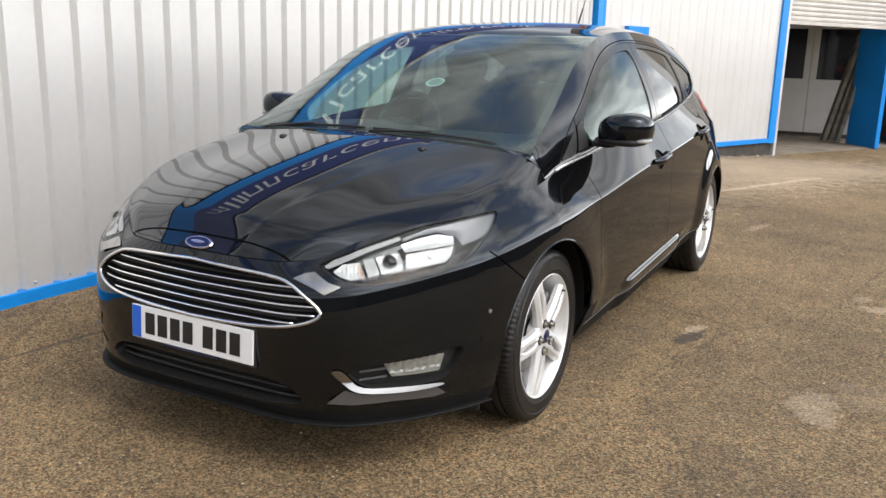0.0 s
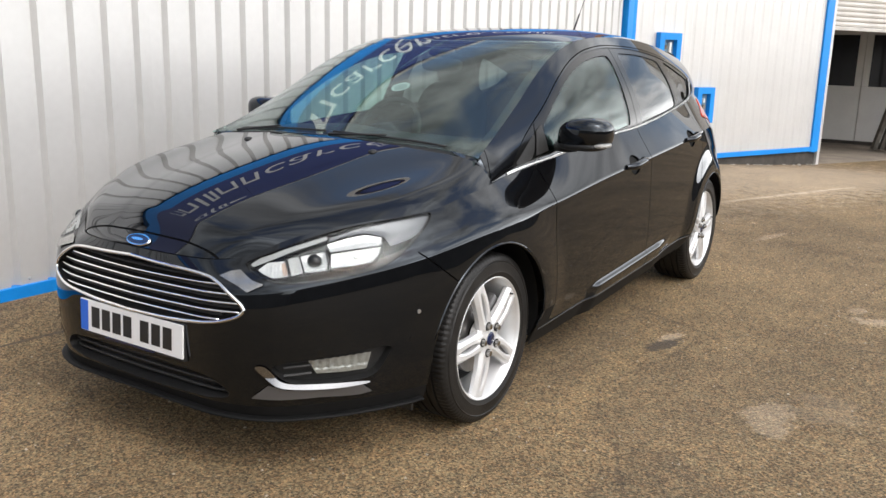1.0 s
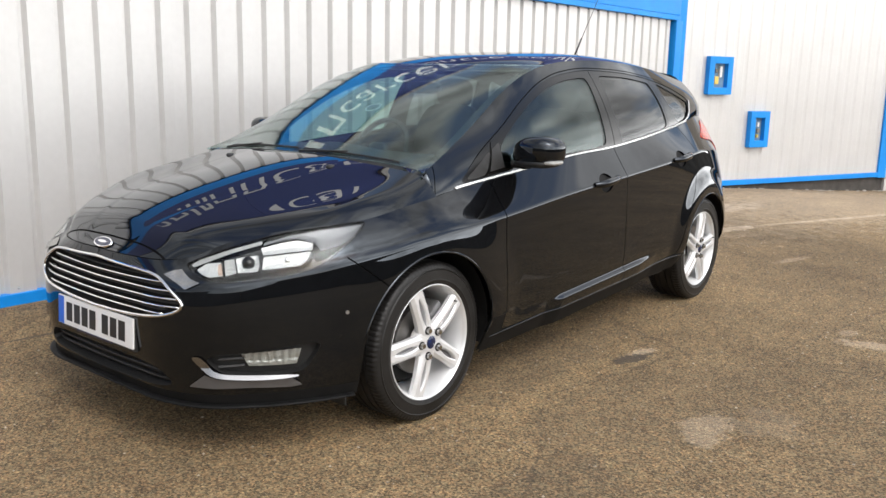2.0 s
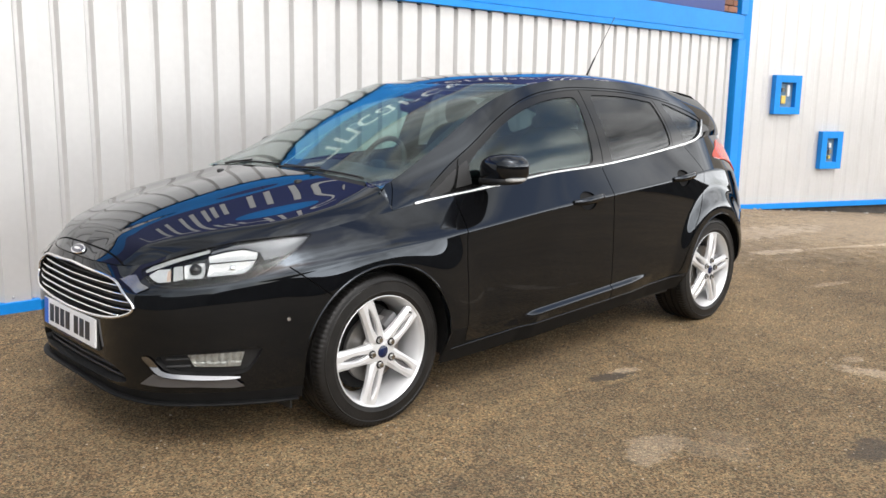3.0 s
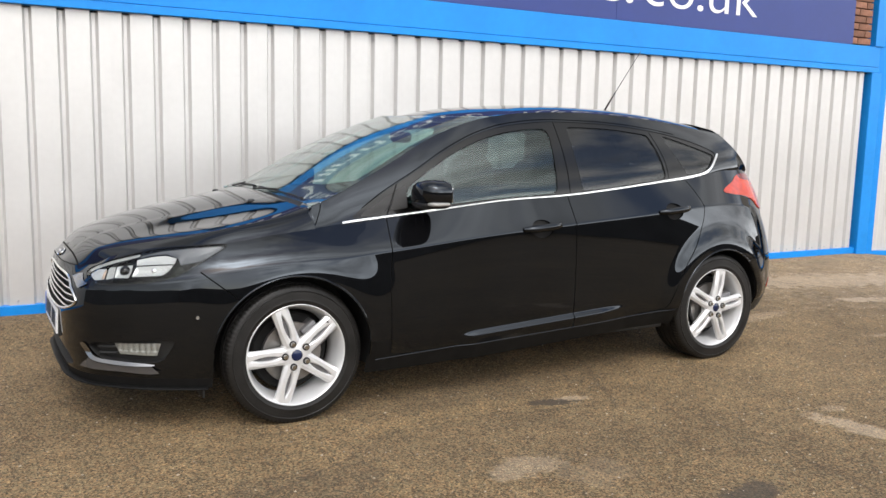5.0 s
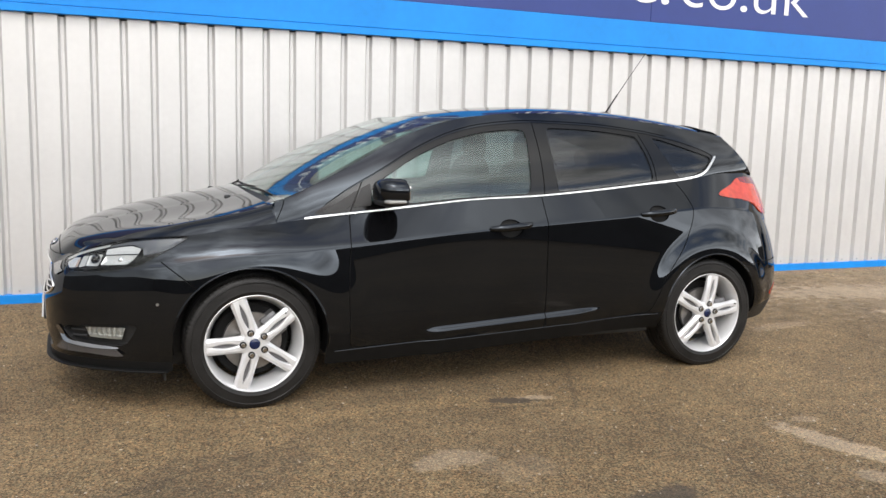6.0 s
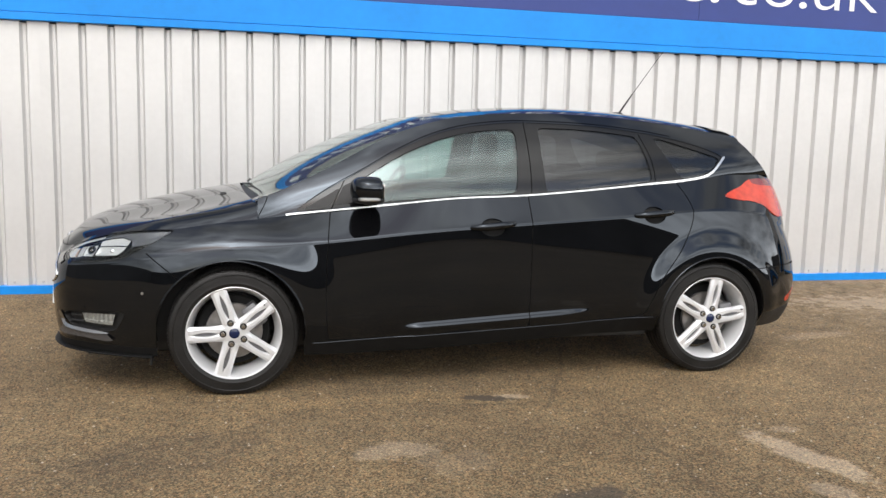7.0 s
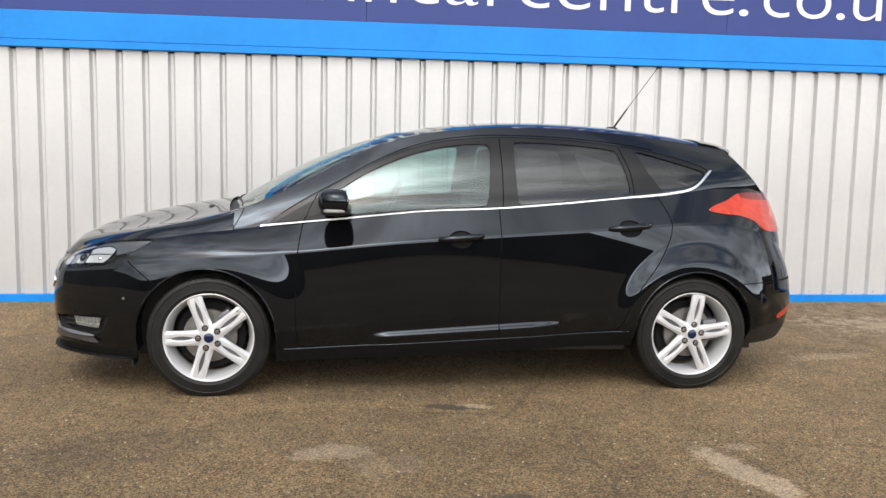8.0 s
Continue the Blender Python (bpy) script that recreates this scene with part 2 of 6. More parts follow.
BOX_BACK = material("blue_grey_backing", (0.14, 0.24, 0.34), 0.5, vary=0.25, scale=9)
YELLOW = material("yellow_plastic", (0.62, 0.45, 0.10), 0.45, vary=0.15, scale=18)
FAR_WALL = material("stand_in_wall_grey", (0.13, 0.13, 0.125), 0.9, vary=0.3, scale=0.6)

# ---- building blocks ----


def mesh_of(name, verts, faces, mat, smooth=False, normals=None):
    me = bpy.data.meshes.new(name)
    me.from_pydata([tuple(v) for v in verts], [], [tuple(f) for f in faces])
    me.materials.append(mat)
    if smooth:
        me.polygons.foreach_set("use_smooth", [True] * len(me.polygons))
    me.update()
    if normals is not None:
        me.normals_split_custom_set_from_vertices([tuple(n) for n in normals])
    return me


def thing(name, label, category, at=None, group="", kind=""):
    ob = new(name)
    if at is not None:
        ob.matrix_world = at
    return tagged(ob, label, category, group, kind)


def part(name, bm, mat, parent, label="", smooth=False, angle=None):
    """Links a bmesh as one mesh object under a thing or part."""
    me = bpy.data.meshes.new(name)
    bm.normal_update()
    bm.to_mesh(me)
    bm.free()
    me.materials.append(mat)
    if smooth or angle:
        me.polygons.foreach_set("use_smooth", [True] * len(me.polygons))
        if angle:
            me.set_sharp_from_angle(angle=radians(angle))
    ob = new(name, me)
    ob.parent = parent
    if label:
        ob["label"] = label
    return ob


def piece(name, me, parent, m=None, label=""):
    ob = new(name, me)
    ob.parent = parent
    if m is not None:
        ob.matrix_local = m
    if label:
        ob["label"] = label
    return ob


def box(bm, x0, x1, y0, y1, z0, z1, bevel=0.0, m=None):
    made = bmesh.ops.create_cube(bm, size=1)
    vs = made["verts"]
    for v in vs:
        v.co = Vector(((x0 + x1) / 2 + v.co.x * (x1 - x0), (y0 + y1) / 2 + v.co.y * (y1 - y0), (z0 + z1) / 2 + v.co.z * (z1 - z0)))
    if bevel:
        es = list({e for v in vs for e in v.link_edges})
        res = bmesh.ops.bevel(bm, geom=es, offset=bevel, segments=2, affect="EDGES", profile=0.6)
        vs = [v for v in res["verts"]] + [v for v in vs if v.is_valid]
    if m is not None:
        for v in set(vs):
            v.co = m @ v.co
    return bm


def boxed(*a, **k):
    return box(bmesh.new(), *a, **k)


def revolve(profile, segments=64, axis="y", mirror=False):
    """A closed ring from a profile of (radius, offset along the axis)."""
    bm = bmesh.new()
    rings = []
    for k in range(segments):
        a = 2 * math.pi * k / segments
        rings.append([bm.verts.new((r * math.cos(a), o, r * math.sin(a))) for r, o in profile])
    for k in range(segments):
        p, q = rings[k], rings[(k + 1) % segments]
        for i in range(len(profile) - 1):
            bm.faces.new((p[i], p[i + 1], q[i + 1], q[i]))
    bmesh.ops.recalc_face_normals(bm, faces=bm.faces)
    return bm


def tube(points, radius, sides=8, closed=False, flat=1.0, ends=True):
    """A swept round (or flattened) bar through the points; radius may be a list."""
    bm = bmesh.new()
    pts = [Vector(p) for p in points]
    n = len(pts)
    rings = []
    up = Vector((0, 0, 1))
    for i, p in enumerate(pts):
        a = pts[(i - 1) % n] if closed or i else p
        b = pts[(i + 1) % n] if closed or i < n - 1 else p
        d = (b - a).normalized()
        side = d.cross(up)
        if side.length < 1e-4:
            side = d.cross(Vector((1, 0, 0)))
        side.normalize()
        top = side.cross(d).normalized()
        r = radius[i] if isinstance(radius, (list, tuple)) else radius
        rings.append([bm.verts.new(p + side * (r * math.cos(t)) + top * (r * flat * math.sin(t))) for t in (2 * math.pi * k / sides for k in range(sides))])
    for i in range(n if closed else n - 1):
        p, q = rings[i], rings[(i + 1) % n]
        for k in range(sides):
            bm.faces.new((p[k], p[(k + 1) % sides], q[(k + 1) % sides], q[k]))
    if ends and not closed:
        bm.faces.new(rings[0][::-1])
        bm.faces.new(rings[-1])
    bmesh.ops.recalc_face_normals(bm, faces=bm.faces)
    return bm


# ---- ground ----


def ease(t):
    t = min(1.0, max(0.0, t))
    return t * t * (3 - 2 * t)


def ground_z(x, y):
    rise = 0.045 * ease((y - 0.95) / 0.8) * (1 - ease((x - 7.4) / 1.2))
    fall = -0.235 * ease((x - 7.3) / 5.2)
    return rise + fall


def build_ground():
    def lines(a, b, step, far):
        near = list(np.arange(a, b + 1e-6, step))
        return [a - far, a - far * 0.2, a - 12, a - 4] + near + [b + 4, b + 12, b + far * 0.2, b + far]
    xs, ys = lines(-6, 18, 0.3, 900), lines(-8, 4, 0.2, 900)
    verts = [(x, y, ground_z(x, y)) for x in xs for y in ys]
    n = len(ys)
    faces = [(i * n + j, (i + 1) * n + j, (i + 1) * n + j + 1, i * n + j + 1) for i in range(len(xs) - 1) for j in range(n - 1)]
    ob = new("ground", mesh_of("ground", verts, faces, ASPHALT, smooth=True))
    tagged(ob, "worn brown-grey asphalt yard with pale patches and stains", "ground", kind="structure")


build_ground()

# ---- main clad wall ----
WALL = pose(0, 1.86, 0, 0, 0, -0.917)       # runs along local x, faces local -y
RIB, RIB_AT = 0.2015, 3.18
WALL_TOP, BAND_TOP, SIGN_TOP = 2.065, 2.345, 3.16
WALL_END = 7.575


def clad_sheet(name, ribs, z0, z1, pitch, groove=0.022, slope=0.017, depth=0.034):
    """A profiled sheet with a groove at each whole pitch; local x from -pitch/2."""
    line = []
    for k in range(ribs):
        c = k * pitch
        line += [(c - pitch / 2, 0), (c - groove / 2 - slope, 0), (c - groove / 2, depth), (c + groove / 2, depth), (c + groove / 2 + slope, 0)]
    line.append(((ribs - 0.5) * pitch, 0))
    verts = [(x, y, z) for z in (z0, z1) for x, y in line] + [(x, y + 0.004, z) for z in (z0, z1) for x, y in line]
    n = len(line)
    faces = [(i, i + 1, n + i + 1, n + i) for i in range(n - 1)] + [(2 * n + i + 1, 2 * n + i, 3 * n + i, 3 * n + i + 1) for i in range(n - 1)]
    faces += [(i + 1, i, 2 * n + i, 2 * n + i + 1) for i in range(n - 1)] + [(n + i, n + i + 1, 3 * n + i + 1, 3 * n + i) for i in range(n - 1)]
    return mesh_of(name, verts, faces, CLADDING)


def build_main_wall():
    wall = thing("wall_north", "white ribbed steel cladding wall with bright blue flashings", "wall", WALL, kind="structure")
    sheet = clad_sheet("cladding_sheet", 5, 0.075, WALL_TOP + 0.03, RIB)
    start = RIB_AT - 2 * RIB
    first = -11
    last = None
    for k in range(first, 5):
        x = start + k * 5 * RIB
        if x + 4.5 * RIB <= WALL_END + 0.02:
            piece("cladding_sheet", sheet, wall, pose(x, 0, 0))
            last = x + 4.5 * RIB
    left = int(round((WALL_END - last) / RIB))
    if left > 0:
        piece("cladding_sheet", clad_sheet("cladding_strip", left, 0.075, WALL_TOP + 0.03, RIB), wall, pose(last + RIB / 2, 0, 0))
    x0 = start + first * 5 * RIB - RIB / 2
    # the masonry core behind, up to the parapet
    part("core", boxed(x0, WALL_END + 0.1, 0.05, 0.35, -0.35, SIGN_TOP + 0.02), MORTAR, wall, "plain masonry core")
    part("foot_flashing", boxed(x0, WALL_END, -0.022, 0.04, 0.03, 0.108, 0.004), BLUE, wall, "bright blue foot flashing")
    band = boxed(x0, WALL_END + 0.12, -0.05, 0.05, WALL_TOP, WALL_TOP + 0.055, 0.004)
    # added black strip: the shade under the drip flashing at the groove tops
    part("groove_shade_strip", boxed(x0, WALL_END, 0.010, 0.022, WALL_TOP - 0.012, WALL_TOP - 0.003), GROOVE_SHADE, wall, "black strip standing in for shade at the groove tops")
    part("drip_flashing", band, BLUE, wall, "bright blue drip flashing")
    part("band", boxed(x0, WALL_END + 0.12, -0.042, 0.05, WALL_TOP + 0.058, BAND_TOP, 0.006), BLUE, wall, "bright blue band under the sign")
    part("parapet_trim", boxed(x0, WALL_END + 0.12, -0.06, 0.36, SIGN_TOP, SIGN_TOP + 0.06, 0.006), SHUTTER, wall, "pale grey parapet trim")
    part("corner_post", boxed(WALL_END, WALL_END + 0.17, -0.055, 0.05, 0.03, WALL_TOP - 0.002, 0.006), BLUE, wall, "bright blue corner flashing")
    part("corner_post", boxed(WALL_END + 0.01, WALL_END + 0.168, -0.058, 0.05, BAND_TOP + 0.002, SIGN_TOP - 0.002, 0.006), BLUE, wall, "bright blue corner flashing")
    bm = bmesh.new()
    bmesh.ops.create_uvsphere(bm, u_segments=10, v_segments=6, radius=0.009)
    me = bpy.data.meshes.new("screw")
    bm.to_mesh(me)
    bm.free()
    me.materials.append(STEEL_GREY)
    for k in range(-24, 22):
        piece("screw", me, wall, pose(RIB_AT + k * RIB + 0.075, -0.001, 0.135))
    # bricks that show past the end of the sign
    brick = boxed(-0.105, 0.105, -0.05, 0.05, -0.0325, 0.0325, 0.004)
    bm_me = bpy.data.meshes.new("brick")
    brick.to_mesh(bm_me)
    brick.free()
    bm_me.materials.append(BRICK)
    half = boxed(-0.05, 0.05, -0.05, 0.05, -0.0325, 0.0325, 0.004)
    half_me = bpy.data.meshes.new("half_brick")
    half.to_mesh(half_me)
    half.free()
    half_me.materials.append(BRICK)
    for row in range(10):
        z = BAND_TOP + 0.045 + row * 0.076
        for k in range(3):
            x = 7.20 + k * 0.221 + (0.11 if row % 2 else 0)
            if x < WALL_END - 0.09:
                piece("brick", bm_me, wall, pose(x, 0.018, z))
            elif x < WALL_END + 0.0:
                piece("brick", half_me, wall, pose(x - 0.055, 0.018, z))
    return x0


WALL_START = build_main_wall()


def build_sign(x0):
    sign = thing("sign_board", "long navy sign with white lettering above the blue band", "sign", WALL @ pose(0, 0, 0))
    edges = [x0, -5.2, -2.15, 0.9, 3.95, 7.23]
    for a, b in zip(edges, edges[1:]):
        part("panel", boxed(a + 0.0015, b - 0.0015, -0.034, -0.006, BAND_TOP + 0.002, SIGN_TOP - 0.002, 0.002), NAVY, sign)
    base = 2.505
    for text, left, right in (("carcentre", 1.235, 4.0), (".", 4.05, 4.13), ("co", 4.265, 4.87), (".", 4.925, 5.0), ("uk", 5.075, 5.735)):
        cu = bpy.data.curves.new("lettering", "FONT")
        cu.body, cu.size, cu.extrude, cu.offset = text, 0.56, 0.002, -0.006
        ob = new("lettering", cu)
        bpy.context.view_layer.update()
        me = bpy.data.meshes.new_from_object(ob.evaluated_get(bpy.context.evaluated_depsgraph_get()))
        bpy.data.objects.remove(ob)
        xs = [v.co.x for v in me.vertices]
        a, b = min(xs), max(xs)
        for v in me.vertices:
            v.co = Vector((left + (v.co.x - a) * (right - left) / (b - a), -0.037 - v.co.z, base + v.co.y))
        me.materials.clear()
        me.materials.append(LETTER)
        piece("lettering", me, sign, label="white lettering")
    # the trader's own name stays plain white strokes
    for a, b, top in ((-0.70, -0.31, 0.30), (-0.21, 0.05, 0.30), (0.14, 0.20, 0.42), (0.29, 0.44, 0.38), (0.50, 0.80, 0.30), (0.89, 1.14, 0.30)):
        bm = bmesh.new()
        if b - a < 0.1:
            box(bm, a, b, -0.039, -0.0345, base, base + top)
        else:
            box(bm, a, a + 0.05, -0.039, -0.0345, base, base + top)
            box(bm, b - 0.05, b, -0.039, -0.0345, base, base + top)
            box(bm, a + 0.05, b - 0.05, -0.039, -0.0345, base + top - 0.05, base + top)
        part("stroke", bm, LETTER, sign, "plain white stroke")


build_sign(WALL_START)

# ---- second clad wall, turned towards the yard ----
TURN_2 = math.degrees(math.atan2(-1.70, 4.13))
WALL2 = pose(7.72, 1.765, 0, 0, 0, TURN_2)
LEN2 = 4.47
TOP2 = 5.2


def build_second_wall():
    wall = thing("wall_east", "white ribbed steel cladding wall with blue edges", "wall", WALL2, kind="structure")
    n = 20
    pitch = (LEN2 - 0.15 - 0.25) / n
    for k in range(4):
        me = clad_sheet("cladding_sheet", 5, 0.04, TOP2, pitch, groove=0.040, slope=0.022, depth=0.009)
        piece("cladding_sheet", me, wall, pose(0.15 + pitch / 2 + k * 5 * pitch, 0, 0))
    part("corner_post", boxed(-0.03, 0.15, -0.03, 0.05, 0.0, TOP2, 0.005), BLUE, wall, "bright blue edge flashing")
    part("corner_post", boxed(LEN2 - 0.25, LEN2 - 0.068, -0.03, 0.05, -0.02, TOP2, 0.005), BLUE, wall, "bright blue edge flashing")
    part("foot_flashing", boxed(0.152, LEN2 - 0.252, -0.028, 0.05, -0.005, 0.062, 0.004), BLUE, wall, "bright blue foot flashing")
    part("edge_trim", boxed(LEN2 - 0.066, LEN2, -0.027, 0.20, -0.02, TOP2, 0.004), CLADDING, wall, "pale steel edge trim")
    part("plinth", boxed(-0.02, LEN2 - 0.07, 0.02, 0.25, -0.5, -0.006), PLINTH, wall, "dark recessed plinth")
    part("jamb", boxed(LEN2 - 0.066, LEN2, -0.022, 0.20, -0.5, -0.022), CLADDING, wall, "pale steel jamb foot")
    part("core", boxed(-0.02, LEN2 - 0.07, 0.06, 0.25, 0.0, TOP2), MORTAR, wall, "plain masonry core")


build_second_wall()


def wall_box(name, label, x, z, w, h, items):
    """A blue-framed glazed recess box on the second wall; items: inside pieces (x, z, half size, material)."""
    b = thing(name, label, "meter box", WALL2 @ pose(x, 0, z), group="meter boxes")
    f = 0.088
    part("frame", boxed(-w / 2, -w / 2 + f, -0.075, 0.0, -h / 2, h / 2, 0.004), BLUE, b, "bright blue frame side")
    part("frame", boxed(w / 2 - f, w / 2, -0.075, 0.0, -h / 2, h / 2, 0.004), BLUE, b, "bright blue frame side")
    part("frame", boxed(-w / 2 + f, w / 2 - f, -0.075, 0.0, h / 2 - f, h / 2, 0.004), BLUE, b, "bright blue frame top")
    part("frame", boxed(-w / 2 + f, w / 2 - f, -0.075, 0.0, -h / 2, -h / 2 + f, 0.004), BLUE, b, "bright blue frame bottom")
    part("backing", boxed(-w / 2 + f, w / 2 - f, -0.010, -0.004, -h / 2 + f, h / 2 - f), BOX_BACK, b, "blue-grey inside")
    for px, pz, sx, sz, mat in items:
        part("fitting", boxed(px - sx, px + sx, -0.045, -0.011, pz - sz, pz + sz, 0.008), mat, b)
    return b


ALONG = math.cos(radians(TURN_2))
wall_box("meter_box", "blue framed box on the white wall with yellow fitting", (8.425 - 7.72) / ALONG, 1.424, 0.41, 0.476,
         ((-0.04, -0.06, 0.035, 0.05, YELLOW), (0.03, 0.05, 0.02, 0.07, UPVC), (-0.05, 0.06, 0.02, 0.025, TIMBER)))
wall_box("meter_box", "smaller blue framed box with dark inside and pale fittings", (9.16 - 7.72) / ALONG, 0.735, 0.35, 0.478,
         ((0.0, 0.06, 0.018, 0.03, UPVC), (0.01, -0.02, 0.022, 0.03, TIMBER), (0.0, -0.09, 0.016, 0.022, YELLOW)))

# ---- shutter bay past the second wall ----


def build_bay():
    a = Vector((11.86, 0.065, 0))
    turn = math.degrees(math.atan2(-1.27, 2.33))
    m = Matrix.Translation(a) @ pose(0, 0, 0, 0, 0, turn)
    bay = thing("wall_bay", "deep shutter bay with pale side walls", "wall", m, kind="structure")
    part("lintel_wall", boxed(0.0, 5.5, 0.05, 0.30, 3.2, 5.2), MORTAR, bay)
    part("side_wall", boxed(-0.14, -0.02, 0.26, 5.0, -0.5, 3.2), UPVC, bay, "pale inner side wall")
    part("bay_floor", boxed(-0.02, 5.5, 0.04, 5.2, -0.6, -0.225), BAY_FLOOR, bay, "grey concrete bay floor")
    part("bay_ceiling", boxed(-0.02, 5.5, 0.3, 5.2, 3.2, 3.3), MORTAR, bay)
    part("pier", boxed(3.9, 5.6, -0.02, 0.28, -0.5, 5.2), CLADDING, bay, "white wall past the bay")
    part("end_wall", boxed(5.5, 5.6, 0.28, 5.2, -0.5, 3.2), MORTAR, bay)
    part("back_wall", boxed(-0.14, 5.6, 5.2, 5.4, -0.5, 3.2), MORTAR, bay)
    sh = thing("roller_shutter", "half raised grey steel roller shutter with slats", "shutter", m)
    n = 22
    slat = bmesh.new()
    h = 0.075
    prof = [(0.0, 0.0), (-0.012, 0.012), (-0.018, h * 0.5), (-0.012, h - 0.012), (0.0, h - 0.002), (0.012, h * 0.5)]
    ends = [[slat.verts.new((x, y, z)) for y, z in prof] for x in (0.02, 3.88)]
    for i in range(len(prof)):
        slat.faces.new((ends[0][i], ends[0][(i + 1) % 6], ends[1][(i + 1) % 6], ends[1][i]))
    bmesh.ops.recalc_face_normals(slat, faces=slat.faces)
    me = bpy.data.meshes.new("slat")
    slat.to_mesh(me)
    slat.free()
    me.materials.append(SHUTTER)
    for k in range(n):
        piece("slat", me, sh, pose(0, 0.06, 1.885 + k * h))
    part("bottom_rail", boxed(0.02, 3.88, 0.03, 0.075, 1.83, 1.884, 0.006), SHUTTER, sh, "flat bottom rail")
    # doors at the back of the bay
    back = 16.1
    doors = thing("door_1", "white double door with dark upper panes", "door", pose(back, 0, -0.22, 0, 0, -90), kind="structure")
    # local x runs towards world -y
    part("threshold", boxed(-1.2, 1.3, -0.06, 0.08, 0.0, 0.06), PLINTH, doors, "dark threshold")
    for x0, x1 in ((-0.86, -0.13), (-0.12, 0.86)):
        leaf = part("leaf", boxed(x0, x1, 0.0, 0.05, 0.06, 1.12, 0.004), UPVC, doors, "white door leaf")
        part("stile", boxed(x0, x0 + 0.12, 0.0, 0.05, 1.123, 2.30, 0.004), UPVC, leaf)
        part("stile", boxed(x1 - 0.12, x1, 0.0, 0.05, 1.123, 2.30, 0.004), UPVC, leaf)
        part("rail", boxed(x0 + 0.122, x1 - 0.122, 0.0, 0.05, 2.10, 2.30, 0.004), UPVC, leaf)
        part("pane", boxed(x0 + 0.118, x1 - 0.118, 0.02, 0.03, 1.12, 2.105), DARK_GLASS, leaf, "dark glass pane")
    part("surround", boxed(-2.2, -0.87, 0.02, 0.1, 0.0, 3.0), UPVC, doors)
    part("surround", boxed(0.87, 2.6, 0.02, 0.1, 0.0, 3.0), PLINTH, doors, "dark wall beside the door")
    part("surround", boxed(-0.868, 0.868, 0.02, 0.1, 2.31, 3.0), UPVC, doors)
    door = thing("blue_door", "blue open door leaf standing in the bay", "door", pose(14.35, -1.28, -0.225, 0, 0, 38))
    part("leaf", boxed(0.0, 0.80, -0.025, 0.025, 0.0, 2.35, 0.005), BLUE, door, "bright blue leaf")
    part("edge_strip", boxed(-0.06, -0.002, -0.04, 0.04, 0.0, 2.35, 0.005), BLUE, door, "blue edge strip")
    for foot, head in (((15.0, -0.36, -0.225), (15.2, -0.86, 2.15)), ((14.9, -0.60, -0.225), (15.1, -1.0, 1.9)), ((15.1, -0.47, -0.225), (15.25, -0.93, 2.0))):
        d = Vector(head) - Vector(foot)
        q = d.to_track_quat("Z", "Y").to_matrix().to_4x4()
        plank = thing("timber_plank", "dark weathered timber plank leaning in the bay", "plank", Matrix.Translation(foot) @ q, group="leaning planks")
        part("board", boxed(-0.085, 0.085, -0.035, 0.035, 0.02, d.length, 0.006), TIMBER, plank)


build_bay()


def build_far_wall():
    # added out of view: blocks the low sky in the car's reflections
    ob = new("boundary_wall", None)
    tagged(ob, "unseen grey wall standing in for the dark surroundings in reflections", "wall", kind="structure")
    part("wall_run", boxed(-24, 60, -26.3, -26, -0.5, 3.4), FAR_WALL, ob)
    part("wall_run", boxed(-24.3, -24, -26, 20, -0.5, 3.4), FAR_WALL, ob)
    part("wall_run", boxed(60, 60.3, -26, 20, -0.5, 3.4), FAR_WALL, ob)


build_far_wall()


def build_litter():
    """Small stones and scraps along the foot of the second wall."""
    rng = random.Random(4)
    bm = bmesh.new()
    for k in range(46):
        t = rng.uniform(0.4, 4.3)
        p = WALL2 @ Vector((t, -rng.uniform(0.0, 0.10) - 0.01, 0))
        r = rng.uniform(0.006, 0.022)
        made = bmesh.ops.create_icosphere(bm, subdivisions=1, radius=r)["verts"]
        for v in made:
            v.co = Vector((v.co.x * rng.uniform(0.8, 1.6), v.co.y * rng.uniform(0.8, 1.6), v.co.z * 0.6)) + Vector((p.x, p.y, ground_z(p.x, p.y) + r * 0.4))
    me = bpy.data.meshes.new("loose_stones")
    bm.to_mesh(me)
    bm.free()
    me.materials.append(CONCRETE)
    tagged(new("loose_stones", me), "small pale stones along the wall foot", "stones", kind="stuff")


build_litter()


def build_grit():
    """Loose grit lying over the worn asphalt in front of the wall."""
    rng = random.Random(11)
    verts, faces = [], []
    for k in range(5200):
        x, y = rng.uniform(-2.2, 5.5), rng.uniform(-3.6, 1.3)
        r = 0.0022 + 0.0045 * rng.random() ** 3
        z = ground_z(x, y) + r * 0.2
        a = rng.uniform(0, 6.28)
        n = len(verts)
        for i in range(4):
            t = a + i * math.pi / 2
            rr = r * rng.uniform(0.7, 1.5)
            verts.append((x + rr * math.cos(t), y + rr * math.sin(t), z))
        verts.append((x + r * rng.uniform(-.3, .3), y + r * rng.uniform(-.3, .3), z + r * rng.uniform(0.6, 1.0)))
        verts.append((x, y, z - r * 0.5))
        for i in range(4):
            j = (i + 1) % 4
            faces += [(n + i, n + j, n + 4), (n + j, n + i, n + 5)]
    me = mesh_of("loose_grit", verts, faces, GRIT)
    tagged(new("loose_grit", me), "loose pale and dark grit scattered over the asphalt", "grit", kind="stuff")


build_grit()

